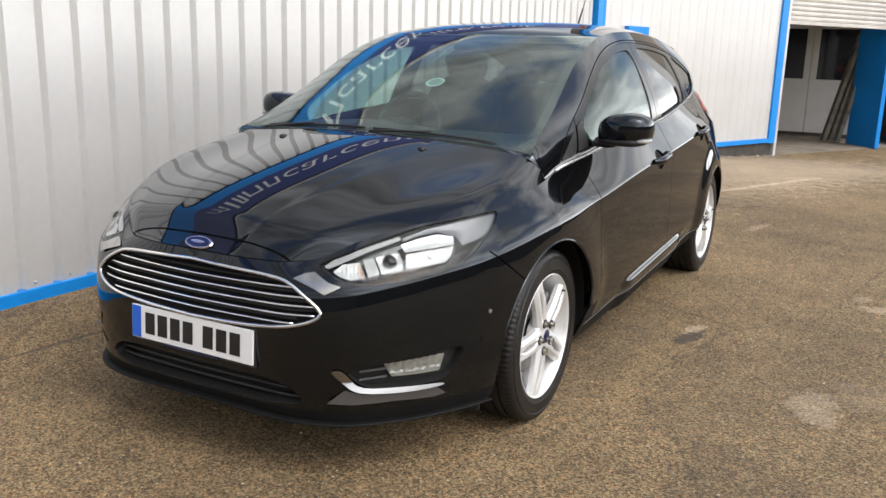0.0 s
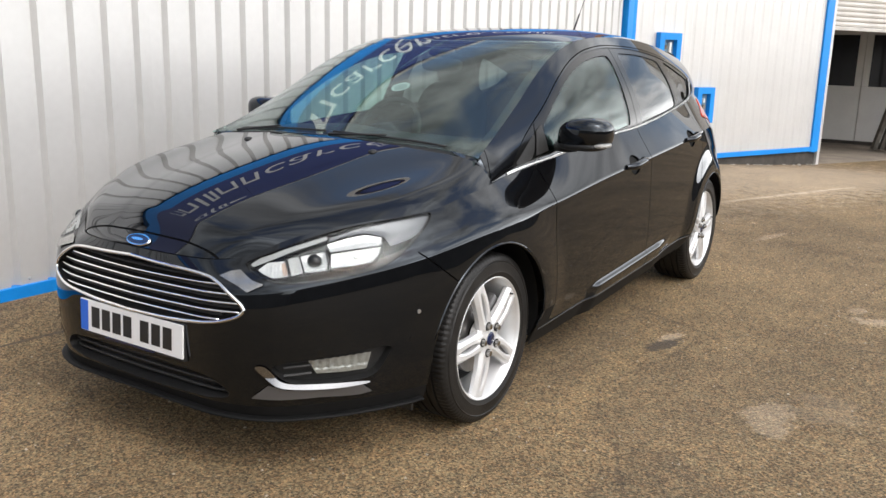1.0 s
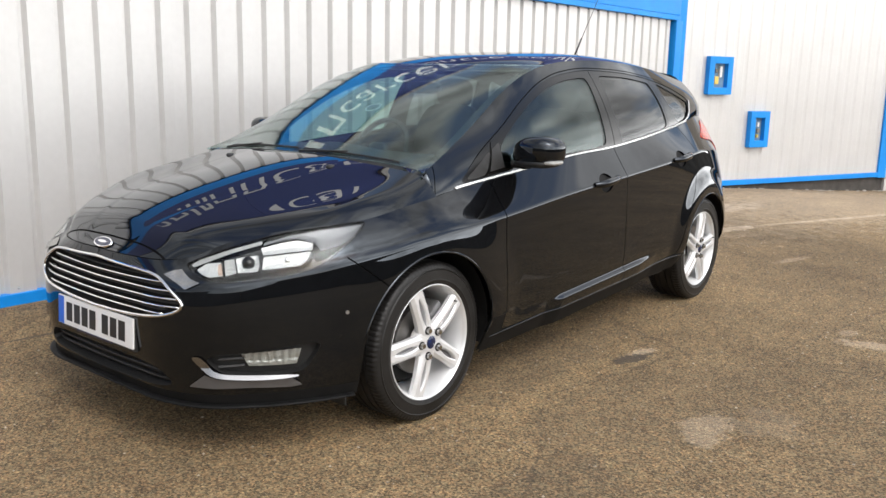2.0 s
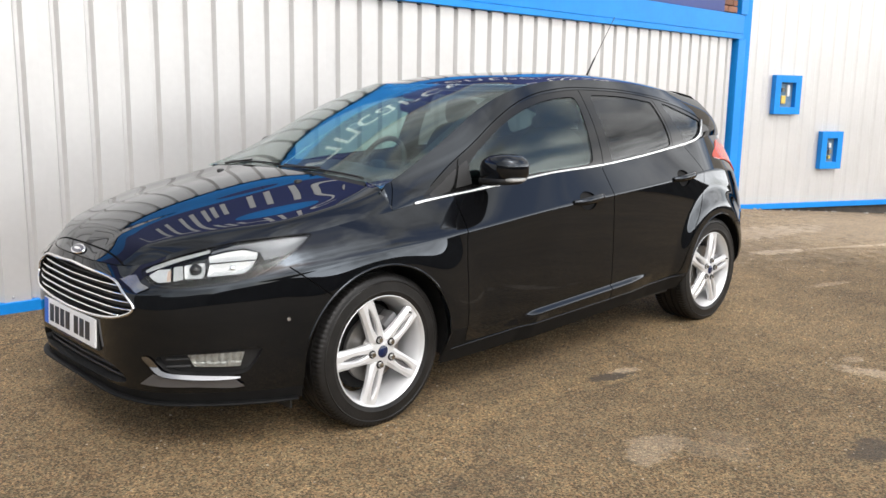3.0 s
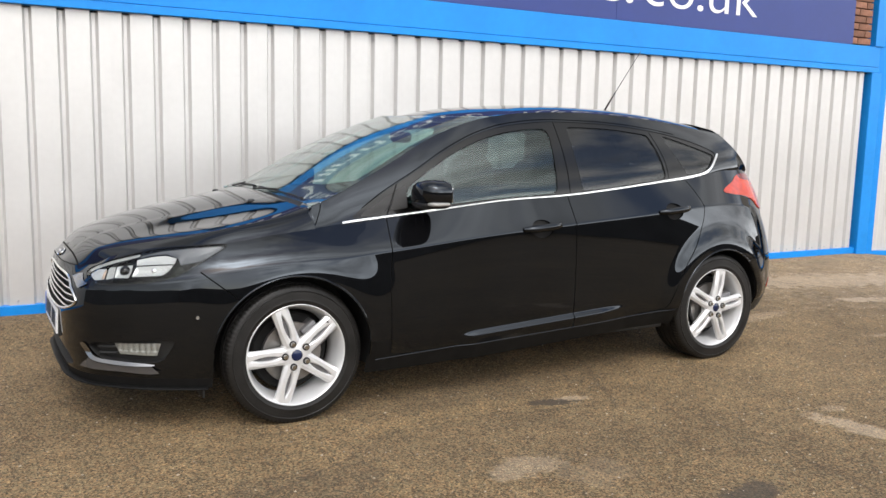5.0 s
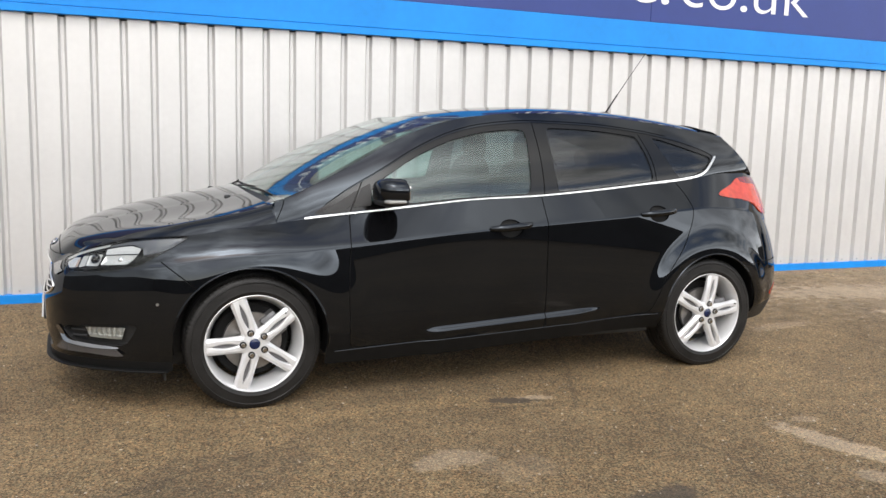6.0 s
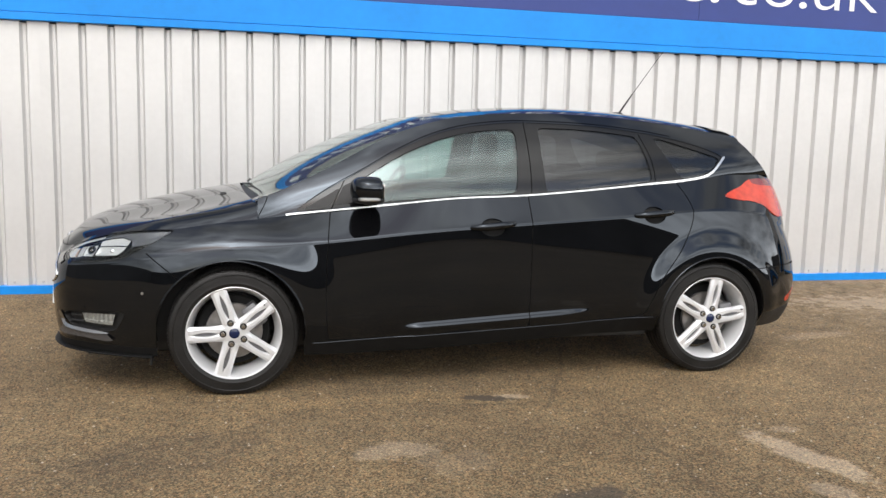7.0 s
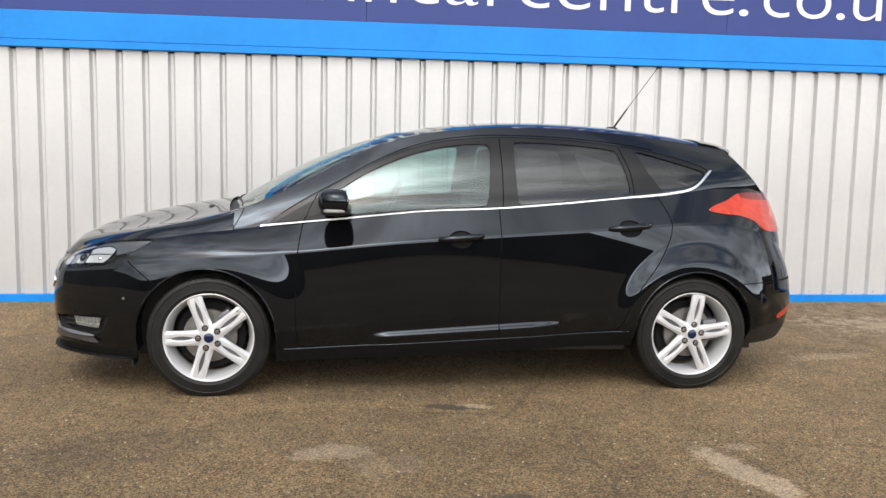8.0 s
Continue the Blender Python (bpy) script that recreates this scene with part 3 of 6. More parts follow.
# ---- the car: materials ----
PAINT = material("black_car_paint", (0.0030, 0.0031, 0.0036), 0.015, spec=0.5, vary=0.3, scale=2.5)
lacquer = PAINT.node_tree.nodes["Principled BSDF"]
lacquer.inputs["IOR"].default_value = 1.53
lacquer.inputs["Specular Tint"].default_value = (0.80, 0.89, 1.0, 1)
BLACK_TRIM = material("black_plastic", (0.012, 0.012, 0.012), 0.55, vary=0.2, scale=30, bump=0.15, bump_scale=400)
GLOSS_BLACK = material("gloss_black_trim", (0.006, 0.006, 0.006), 0.16, spec=0.35)
CHROME = material("chrome", (0.80, 0.80, 0.80), 0.08, metal=1.0)
ALLOY = material("silver_alloy", (0.68, 0.685, 0.69), 0.30, metal=0.35, coat=0.5, vary=0.03, scale=20)
ALLOY_DARK = material("shaded_alloy", (0.17, 0.17, 0.175), 0.5, metal=0.6, vary=0.2, scale=14)
RUBBER = material("tyre_rubber", (0.0115, 0.011, 0.0105), 0.44, vary=0.4, scale=9, bump=0.10, bump_scale=150, spec=0.28)
GAP = material("shut_line_dark", (0.003, 0.003, 0.003), 0.9)
GLASS = glass_material("clear_glass", (0.66, 0.79, 0.77), ior=1.66)
SCREEN_GLASS = glass_material("windscreen_glass", (0.84, 0.96, 0.93), ior=1.95)
PRIVACY = glass_material("privacy_glass", (0.42, 0.44, 0.45), ior=1.68)
LENS = glass_material("clear_lens", (0.97, 0.98, 0.98), ior=1.30)
RED_LENS = material("red_lamp_lens", (0.46, 0.034, 0.011), 0.16, coat=0.35, vary=0.18, scale=30, bump=0.12, bump_scale=60)
DEEP_RED = material("deep_red_lens", (0.15, 0.010, 0.011), 0.14, coat=0.5, vary=0.2, scale=40)
PALE_RED = material("pale_red_lens", (0.50, 0.12, 0.07), 0.16, coat=0.4, vary=0.15, scale=40)
AMBER = material("amber_lamp", (0.38, 0.28, 0.22), 0.25, vary=0.1, scale=60)
REFLECTOR = material("lamp_reflector", (0.50, 0.50, 0.49), 0.32, metal=0.35, bump=0.4, bump_scale=42)
WHITE_LAMP = material("pale_lamp_insert", (0.32, 0.32, 0.31), 0.3)
BEZEL = material("grey_lamp_bezel", (0.15, 0.15, 0.155), 0.38, metal=0.9)
SMOKED = material("smoked_silver", (0.40, 0.39, 0.375), 0.25, metal=1.0, vary=0.15, scale=25)
PLATE_WHITE = material("plate_white", (0.72, 0.72, 0.72), 0.35, vary=0.02, scale=20)
PLATE_BLUE = material("plate_blue", (0.012, 0.11, 0.55), 0.35)
PLATE_INK = material("plate_black_bar", (0.008, 0.008, 0.008), 0.4)
BADGE_BLUE = material("badge_blue", (0.004, 0.012, 0.05), 0.2, coat=0.3)
SEAT_CLOTH = material("dark_seat_cloth", (0.016, 0.016, 0.018), 0.9, vary=0.25, scale=40, bump=0.3, bump_scale=300)
DASH = material("dark_dashboard", (0.014, 0.014, 0.015), 0.65, vary=0.2, scale=25, bump=0.2, bump_scale=250)
HEADLINING = material("grey_headlining", (0.22, 0.215, 0.20), 0.9, vary=0.08, scale=30)
DISC_STEEL = material("brake_steel", (0.28, 0.27, 0.26), 0.4, metal=0.9, vary=0.2, scale=20)
LEDGE = material("ledge_sky_sheen", (0.14, 0.14, 0.145), 0.14, metal=0.7)
SILL = material("dark_sill_plastic", (0.006, 0.006, 0.006), 0.6, spec=0.15, vary=0.2, scale=20)
BELT_CHROME = material("dulled_chrome", (0.66, 0.66, 0.66), 0.24, metal=1.0)
NUT = material("wheel_nut_chrome", (0.42, 0.41, 0.39), 0.22, metal=1.0)
SATIN = material("satin_silver_trim", (0.31, 0.31, 0.32), 0.18, metal=1.0)
FOG_WHITE = material("fog_lamp_reflector", (0.32, 0.32, 0.30), 0.30, metal=0.5, bump=0.6, bump_scale=70)
PAPER = material("pale_sticker", (0.42, 0.47, 0.46), 0.5)
STICKER_GREY = material("sticker_face", (0.19, 0.22, 0.215), 0.5, vary=0.2, scale=90)

# ---- the car: shape of the body ----
def spline(xs, ys):
    """Monotone-ish cubic through points (Catmull-Rom slopes, limited). Returns a vectorised function."""
    xs, ys = np.asarray(xs, float), np.asarray(ys, float)
    d = np.diff(ys) / np.diff(xs)
    m = np.empty_like(ys)
    m[0], m[-1] = d[0], d[-1]
    h = np.diff(xs)
    m[1:-1] = (d[:-1] * h[1:] + d[1:] * h[:-1]) / (h[1:] + h[:-1])

    def at(x):
        x = np.clip(np.asarray(x, float), xs[0], xs[-1])
        i = np.clip(np.searchsorted(xs, x) - 1, 0, len(xs) - 2)
        w = xs[i + 1] - xs[i]
        t = (x - xs[i]) / w
        return ((1 + 2 * t) * (1 - t) ** 2 * ys[i] + t * (1 - t) ** 2 * w * m[i]
                + t * t * (3 - 2 * t) * ys[i + 1] + t * t * (t - 1) * w * m[i + 1])
    return at

# plan outline of the body at bumper and door height: x along the car from the front axle, h out from its middle
PLAN_X = (-0.925, -0.92, -0.905, -0.835, -0.70, -0.56, -0.43, -0.30, -0.10, 0.30, 0.9, 1.6, 2.2, 2.65, 2.93, 3.15, 3.32, 3.41, 3.44, 3.445)
PLAN_H = (0.0, 0.2, 0.38, 0.54, 0.665, 0.755, 0.82, 0.855, 0.875, 0.885, 0.89, 0.89, 0.885, 0.875, 0.845, 0.775, 0.635, 0.43, 0.2, 0.0)
_t = np.linspace(0, 1, len(PLAN_X))
_px, _ph = spline(_t, PLAN_X), spline(_t, PLAN_H)
_tt = np.linspace(0, 1, 4001)
_fx, _fh = _px(_tt), np.maximum(_ph(_tt), 0)
_s = np.concatenate([[0], np.cumsum(np.hypot(np.diff(_fx), np.diff(_fh)))])
LENGTH = _s[-1]
def plan(s):
    """Point and outward normal of the plan outline at the length s from the middle of the nose."""
    x, h = np.interp(s, _s, _fx), np.interp(s, _s, _fh)
    e = 0.03
    tx = np.interp(s + e, _s, _fx) - np.interp(s - e, _s, _fx)
    th = np.interp(s + e, _s, _fh) - np.interp(s - e, _s, _fh)
    th = np.where(s < e, np.interp(s + e, _s, _fh) + np.interp(e - s, _s, _fh), th)
    tx = np.where(s < e, np.interp(s + e, _s, _fx) - np.interp(e - s, _s, _fx), tx)
    th = np.where(s > LENGTH - e, -np.interp(s - e, _s, _fh) - np.interp(2*LENGTH - s - e, _s, _fh), th)
    tx = np.where(s > LENGTH - e, np.interp(2*LENGTH - s - e, _s, _fx) - np.interp(s - e, _s, _fx), tx)
    n = np.hypot(tx, th)
    return x, h, -th / n, tx / n
def s_of_x(x):
    i = np.searchsorted(_fx, x)
    return np.interp(x, _fx, _s)
def table(rows):
    a = np.array(rows, float)
    return spline(a[:, 0], a[:, 1])


TOP_Z = table([(0, .700), (.2, .698), (.33, .696), (.41, .702), (.6, .752), (.75, .785), (.9, .805), (1.05, .818), (1.2, .825), (1.4, .853), (1.59, .872), (1.75, .89),
               (2.23, .94), (2.61, .98), (3.03, 1.0), (3.4, 1.03), (3.72, 1.06), (3.97, 1.08), (4.12, 1.10), (4.3, 1.12), (4.5, 1.125), (4.7, 1.12), (4.9, 1.10), (5.5, 1.09)])
TOP_IN = table([(0, .028), (.2, .036), (.33, .066), (.41, .092), (.6, .125), (.75, .13), (.9, .12), (1.05, .11), (1.2, .103), (1.4, .105), (1.59, .115), (1.75, .135), (2.23, .113),
                (2.61, .105), (3.03, .105), (3.4, .118), (3.72, .14), (3.97, .165), (4.12, .18), (4.3, .20), (4.5, .21), (4.7, .20), (4.9, .185), (5.1, .17), (5.5, .16)])
MID_Z = table([(0, .60), (.4, .60), (.8, .645), (1.05, .675), (1.3, .71), (1.6, .74), (1.95, .77), (2.46, .82), (3.03, .86), (3.63, .90), (3.83, .915), (4.1, .93), (4.5, .90), (4.9, .78), (5.5, .75)])
MID_IN = table([(0, .012), (.9, .015), (1.3, .018), (1.95, .012), (3.0, .012), (3.8, .03), (4.3, .06), (4.7, .07), (5, .075), (5.5, .075)])
MID_POW = table([(0, 1.6), (.9, 1.5), (1.5, 1.6), (1.95, 1.1), (2.4, 1.0), (3.6, 1.0), (4.1, 1.0), (4.5, 1.05), (4.9, 1.6), (5.5, 2.0)])
LOW_Z = table([(0, .215), (.9, .20), (1.2, .20), (1.9, .185), (3.75, .25), (4.5, .24), (5.5, .28)])
LOW_IN = table([(0, .03), (.9, .03), (1.3, .04), (1.9, .06), (3.7, .06), (4.6, .06), (5.5, .05)])


def flank(s, v):
    """The belt of the body from bumper bottom (v 0) to bonnet edge and window line (v 1), at the length s round the car: x, half width, z."""
    x, h, nx, nh = plan(s)
    zb, zm, zt = LOW_Z(s), MID_Z(s), TOP_Z(s)
    k = 0.7
    z = np.where(v < k, zb + (zm - zb) * (v / k), zm + (zt - zm) * ((v - k) / (1 - k)))
    z0 = 0.48
    low = np.clip((z0 - z) / (z0 - zb), 0, 1) ** 2.4 * LOW_IN(s)
    mid = np.clip((z - z0) / (zm - z0), 0, 1) ** 2 * MID_IN(s)
    up = np.clip((z - zm) / (zt - zm), 0, 1) ** MID_POW(s) * (TOP_IN(s) - MID_IN(s))
    inset = low + mid + up
    for ax, rim, far, swell in ((0.0, 0.36, 0.60, 0.022), (2.635, 0.38, 0.52, 0.024)):
        r = np.hypot(x - ax, z - 0.32)
        k2 = np.clip((r - rim) / (far - rim), 0, 1)
        fade = np.clip((x - ax + 0.44) / 0.44, 0, 1) if ax == 0 else 1.0
        inset = inset - swell * fade * (1 - k2 * k2 * (3 - 2 * k2)) * np.clip((z - 0.25) / 0.1, 0, 1)
    # pressed ledge low on the doors
    ledge = 0.330 + 0.060 * (x - 0.87)
    k3 = np.clip((ledge + 0.014 - z) / 0.024, 0, 1)
    inset = inset - 0.021 * k3 * k3 * (3 - 2 * k3) * np.clip((x - 0.82) / 0.10, 0, 1) * np.clip((1.93 - x) / 0.22, 0, 1) * (nh > 0.9)
    return x - nx * inset, h - nh * inset, z



def table2(rows):
    a = np.array(rows, float)
    return spline(a[:, 0], a[:, 1]), spline(a[:, 0], a[:, 2])


# window line and roof rail along the car: x, half width, z
BELT_H, BELT_Z = table2([(.10, .762, .872), (.26, .75, .89), (.74, .775, .94), (1.12, .785, .98), (1.54, .785, 1.0), (1.91, .769, 1.03), (2.23, .744, 1.06), (2.48, .714, 1.08),
                         (2.63, .695, 1.10), (2.8, .662, 1.12), (3.0, .615, 1.125), (3.2, .54, 1.115)])
RAIL_H, RAIL_Z = table2([(.10, .71, .965), (.2, .69, 1.0), (.37, .665, 1.075), (.55, .64, 1.165), (.73, .615, 1.262), (.92, .592, 1.342), (1.10, .577, 1.393), (1.29, .567, 1.423),
                         (1.6, .56, 1.442), (2.0, .555, 1.437), (2.4, .545, 1.408), (2.7, .53, 1.372), (2.95, .515, 1.338), (3.2, .49, 1.30)])
ROOF_Z = table([(.95, 1.372), (1.05, 1.413), (1.19, 1.448), (1.37, 1.470), (1.55, 1.484), (1.75, 1.490), (1.95, 1.488), (2.28, 1.472), (2.66, 1.432), (2.85, 1.402), (3.04, 1.372), (3.2, 1.35)])


def greenhouse(x, v):
    """The side above the window line: v 0 at the belt, 1 at the roof rail."""
    hb, zb, hr, zr = BELT_H(x), BELT_Z(x), RAIL_H(x), RAIL_Z(x)
    bulge = 0.035 * np.clip((x - 0.15) / 0.7, 0, 1) * 4 * v * (1 - v)
    return x, hb + (hr - hb) * v ** 1.15 + bulge * 0.55, zb + (zr - zb) * v


class Patch:
    """Triangles with a plan coordinate and a normal at each point, which can be cut along outlines."""

    def __init__(self, v, q, n, f):
        self.v, self.q, self.n, self.f = v, q, n, f

    @staticmethod
    def grid(fn, us, vs, flip=False):
        u, w = np.meshgrid(us, vs, indexing="ij")
        x, h, z = fn(u, w)
        p = np.stack([x + 0 * u, -h + 0 * u, z + 0 * u], -1)
        du, dv = np.gradient(p, axis=0), np.gradient(p, axis=1)
        n = np.cross(du, dv)
        if flip:
            n = -n
        n /= np.linalg.norm(n, axis=-1, keepdims=True) + 1e-12
        a, b = len(us), len(vs)
        idx = np.arange(a * b).reshape(a, b)
        q00, q10, q11, q01 = idx[:-1, :-1].ravel(), idx[1:, :-1].ravel(), idx[1:, 1:].ravel(), idx[:-1, 1:].ravel()
        f = np.concatenate([np.stack([q00, q10, q11], 1), np.stack([q00, q11, q01], 1)])
        if flip:
            f = f[:, ::-1]
        return Patch(p.reshape(-1, 3), np.stack([u, z], -1).reshape(-1, 2), n.reshape(-1, 3), f)

    def split(self, fn):
        """(where fn < 0, the rest)"""
        val = fn(self.q, self.v)
        val = np.where(np.abs(val) < 1e-6, 1e-6, val)
        neg = val < 0
        k = neg[self.f].sum(1)
        inside, outside = [self.f[k == 3]], [self.f[k == 0]]
        v, q, n = [], [], []
        cache, base = {}, len(self.v)
        ia, oa = [], []

        def cut(a, b):
            key = (a, b) if a < b else (b, a)
            if key not in cache:
                a, b = key
                t = val[a] / (val[a] - val[b])
                v.append(self.v[a] * (1 - t) + self.v[b] * t)
                q.append(self.q[a] * (1 - t) + self.q[b] * t)
                n.append(self.n[a] * (1 - t) + self.n[b] * t)
                cache[key] = base + len(v) - 1
            return cache[key]
        for tri in self.f[(k == 1) | (k == 2)]:
            t = [int(i) for i in tri]
            lone = [i for i in range(3) if neg[t[i]] == (neg[t].sum() == 1)][0]
            a, b, c = t[lone], t[(lone + 1) % 3], t[(lone + 2) % 3]
            ab, ac = cut(a, b), cut(a, c)
            one, two = (ia, oa) if neg[a] else (oa, ia)
            one.append((a, ab, ac))
            two.append((ab, b, c))
            two.append((ab, c, ac))
        if v:
            nv, nq, nn = np.vstack([self.v, v]), np.vstack([self.q, q]), np.vstack([self.n, n])
        else:
            nv, nq, nn = self.v, self.q, self.n
        fi = np.vstack([inside[0]] + ([np.array(ia)] if ia else [])).astype(int)
        fo = np.vstack([outside[0]] + ([np.array(oa)] if oa else [])).astype(int)
        return Patch(nv, nq, nn, fi), Patch(nv, nq, nn, fo)

    def largest(self):
        """The largest connected piece alone."""
        root = list(range(len(self.v)))

        def find(i):
            while root[i] != i:
                root[i] = root[root[i]]
                i = root[i]
            return i
        for a, b, c in self.f:
            root[find(a)] = root[find(b)] = find(c)
        ids = np.array([find(a) for a in self.f[:, 0]])
        vals, count = np.unique(ids, return_counts=True)
        return Patch(self.v, self.q, self.n, self.f[ids == vals[np.argmax(count)]])

    def moved(self, d):
        return Patch(self.v + self.n * d, self.q, self.n, self.f)

    def bowl(self, name, mat, depth, right=False):
        """The floor of a recess at that depth, with its walls up to the surface."""
        used = np.unique(self.f)
        back = np.full(len(self.v), -1)
        back[used] = np.arange(len(used))
        v, n, f = self.v[used], self.n[used], back[self.f]
        edges = {(i, j) for a, b, c in f for i, j in ((a, b), (b, c), (c, a))}
        rim = [(i, j) for i, j in edges if (j, i) not in edges and not (abs(v[i][1]) < 1e-4 and abs(v[j][1]) < 1e-4)]
        m = len(v)
        allv = np.vstack([v - n * depth, v])
        faces = [tuple(t) for t in f] + [(i, i + m, j + m) for i, j in rim] + [(i, j + m, j) for i, j in rim]
        if right:
            allv = allv * np.array([1, -1, 1])
            faces = [t[::-1] for t in faces]
        return mesh_of(name, allv, faces, mat)

    def mesh(self, name, mat, right=False, thick=0.0):
        used = np.unique(self.f)
        back = np.full(len(self.v), -1)
        back[used] = np.arange(len(used))
        v, n, f = self.v[used].copy(), self.n[used].copy(), back[self.f]
        n /= np.linalg.norm(n, axis=1, keepdims=True) + 1e-12
        if thick:
            # a closed pane: the inner face set back, and its rim
            edges = {}
            for a, b, c in f:
                for i, j in ((a, b), (b, c), (c, a)):
                    edges[(i, j)] = 1
            rim = [(i, j) for i, j in edges if (j, i) not in edges]
            m = len(v)
            inner = f[:, ::-1] + m
            side = [(j, i, i + m) for i, j in rim] + [(j, i + m, j + m) for i, j in rim]
            f = np.vstack([f, inner] + ([np.array(side)] if side else []))
            v = np.vstack([v, v - n * thick])
            n = np.vstack([n, -n])
        if right:
            v[:, 1] *= -1
            n[:, 1] *= -1
            f = f[:, ::-1]
        return mesh_of(name, v, f, mat, smooth=True, normals=n)


def smooth_line(pts, rounds=3, closed=True):
    p = np.array(pts, float)
    for _ in range(rounds):
        nxt = np.roll(p, -1, 0)
        if closed:
            p = np.stack([0.78 * p + 0.22 * nxt, 0.22 * p + 0.78 * nxt], 1).reshape(-1, 2)
        else:
            a, b = p[:-1], p[1:]
            mid = np.stack([0.78 * a + 0.22 * b, 0.22 * a + 0.78 * b], 1).reshape(-1, 2)
            p = np.vstack([p[:1], mid, p[-1:]])
    return p


def to_line(q, line, closed):
    """Distance to a line, and for a closed one negative inside."""
    a, b = (line, np.roll(line, -1, 0)) if closed else (line[:-1], line[1:])
    best = np.full(len(q), 1e9)
    inside = np.zeros(len(q), bool)
    for p, r in zip(a, b):
        d = r - p
        t = np.clip(((q - p) @ d) / (d @ d + 1e-15), 0, 1)
        best = np.minimum(best, np.hypot(*(q - p - t[:, None] * d).T))
        if closed:
            cond = (p[1] > q[:, 1]) != (r[1] > q[:, 1])
            xi = p[0] + (q[:, 1] - p[1]) * d[0] / (d[1] if abs(d[1]) > 1e-12 else 1e-12)
            inside ^= cond & (q[:, 0] < xi)
    return np.where(inside, -best, best) if closed else best


def region(pts, rounds=3):
    line = smooth_line(pts, rounds)
    return lambda q, v: to_line(q, line, True)


def side_region(pts, rounds=2):
    """The same, with x instead of the length round the car."""
    line = smooth_line(pts, rounds)
    return lambda q, v: to_line(v[:, (0, 2)], line, True)


def side_band(pts, half, rounds=2):
    line = smooth_line(pts, rounds, closed=False)
    return lambda q, v: to_line(v[:, (0, 2)], line, False) - half


def groove(p, pts, half, rounds=2):
    """Takes a thin slot along an open line (x, z) out of a patch."""
    line = smooth_line(pts, rounds, closed=False)

    def signed(q, v):
        xz = v[:, (0, 2)]
        best, sign = np.full(len(xz), 1e9), np.ones(len(xz))
        for a, b in zip(line[:-1], line[1:]):
            d = b - a
            t = np.clip(((xz - a) @ d) / (d @ d + 1e-15), 0, 1)
            dist = np.hypot(*(xz - a - t[:, None] * d).T)
            side = d[0] * (xz[:, 1] - a[1]) - d[1] * (xz[:, 0] - a[0])
            near = dist < best
            best, sign = np.where(near, dist, best), np.where(near, np.where(side < 0, -1.0, 1.0), sign)
        return best * sign
    a, b = p.split(signed)
    p = Patch(a.v, a.q, a.n, np.vstack([a.f, b.f]))
    return p.split(lambda q, v: to_line(v[:, (0, 2)], line, False) - half)[1]


def arch(cx, r):
    return lambda q, v: np.hypot(v[:, 0] - cx, v[:, 2] - 0.32) - r


# the wheel openings: middle and radius, the front one a little larger towards the bumper
OPENINGS = ((-0.013, 0.360), (2.635, 0.347))


# ---- the car ----
REAR_AXLE = 2.635
car = thing("car", "glossy black five-door hatchback parked on the asphalt", "car", pose(0, 0.035, 0))
CAR_PARTS = {}


def both(name, patch, mat, parent=None, label="", thick=0.0, shadow=True, parents=None):
    """Adds the patch as a part on the left and, mirrored, on the right side. Returns the two."""
    made = []
    for k, right in enumerate((False, True)):
        ob = piece(name, patch.mesh(name, mat, right, thick), (parents[k] if parents else parent) or car, label=label)
        ob.visible_shadow = shadow
        made.append(ob)
    return made


LAMP = [(.447, .692), (.51, .714), (.63, .745), (.75, .776), (.875, .799), (1.03, .8145), (1.20, .8235), (1.175, .803), (1.11, .769), (1.055, .740), (1.0, .709), (.945, .681), (.85, .660), (.735, .648), (.62, .640), (.545, .650), (.487, .672)]
GRILLE = [(-.36, .668), (0, .674), (.33, .658), (.405, .628), (.488, .568), (.462, .54), (.38, .515), (.2, .498), (0, .494), (-.3, .5)]
LOWER_GRILLE = [(-.3, .345), (0, .347), (.34, .338), (.40, .305), (.43, .268), (.3, .252), (0, .248), (-.3, .25)]
FOG = [(.545, .392), (.75, .405), (.965, .428), (.935, .372), (.895, .318), (.80, .314), (.65, .318), (.60, .335)]
FRONT_DOOR = [(.50, 1.2), (.487, .93), (.455, .77), (.445, .55), (.452, .29), (.475, .262), (1.0, .280), (1.50, .300), (1.526, .318), (1.53, .67), (1.535, 1.2)]
REAR_DOOR = [(1.535, 1.2), (1.53, .67), (1.526, .318), (1.55, .303), (2.17, .343), (2.205, .365), (2.23, .42), (2.30, .57), (2.42, .72), (2.49, .86), (2.497, .97), (2.44, 1.09), (2.3, 1.4)]
TAIL = [(2.725, 1.0), (2.77, 1.025), (2.88, 1.058), (2.945, 1.095), (3.04, 1.10), (3.4, 1.08), (3.4, .872), (3.14, .877), (3.078, .897), (3.03, .947), (2.93, .975), (2.83, .982)]


HANDLES = ((1.315, .846), (2.25, .908))
CUPS = []


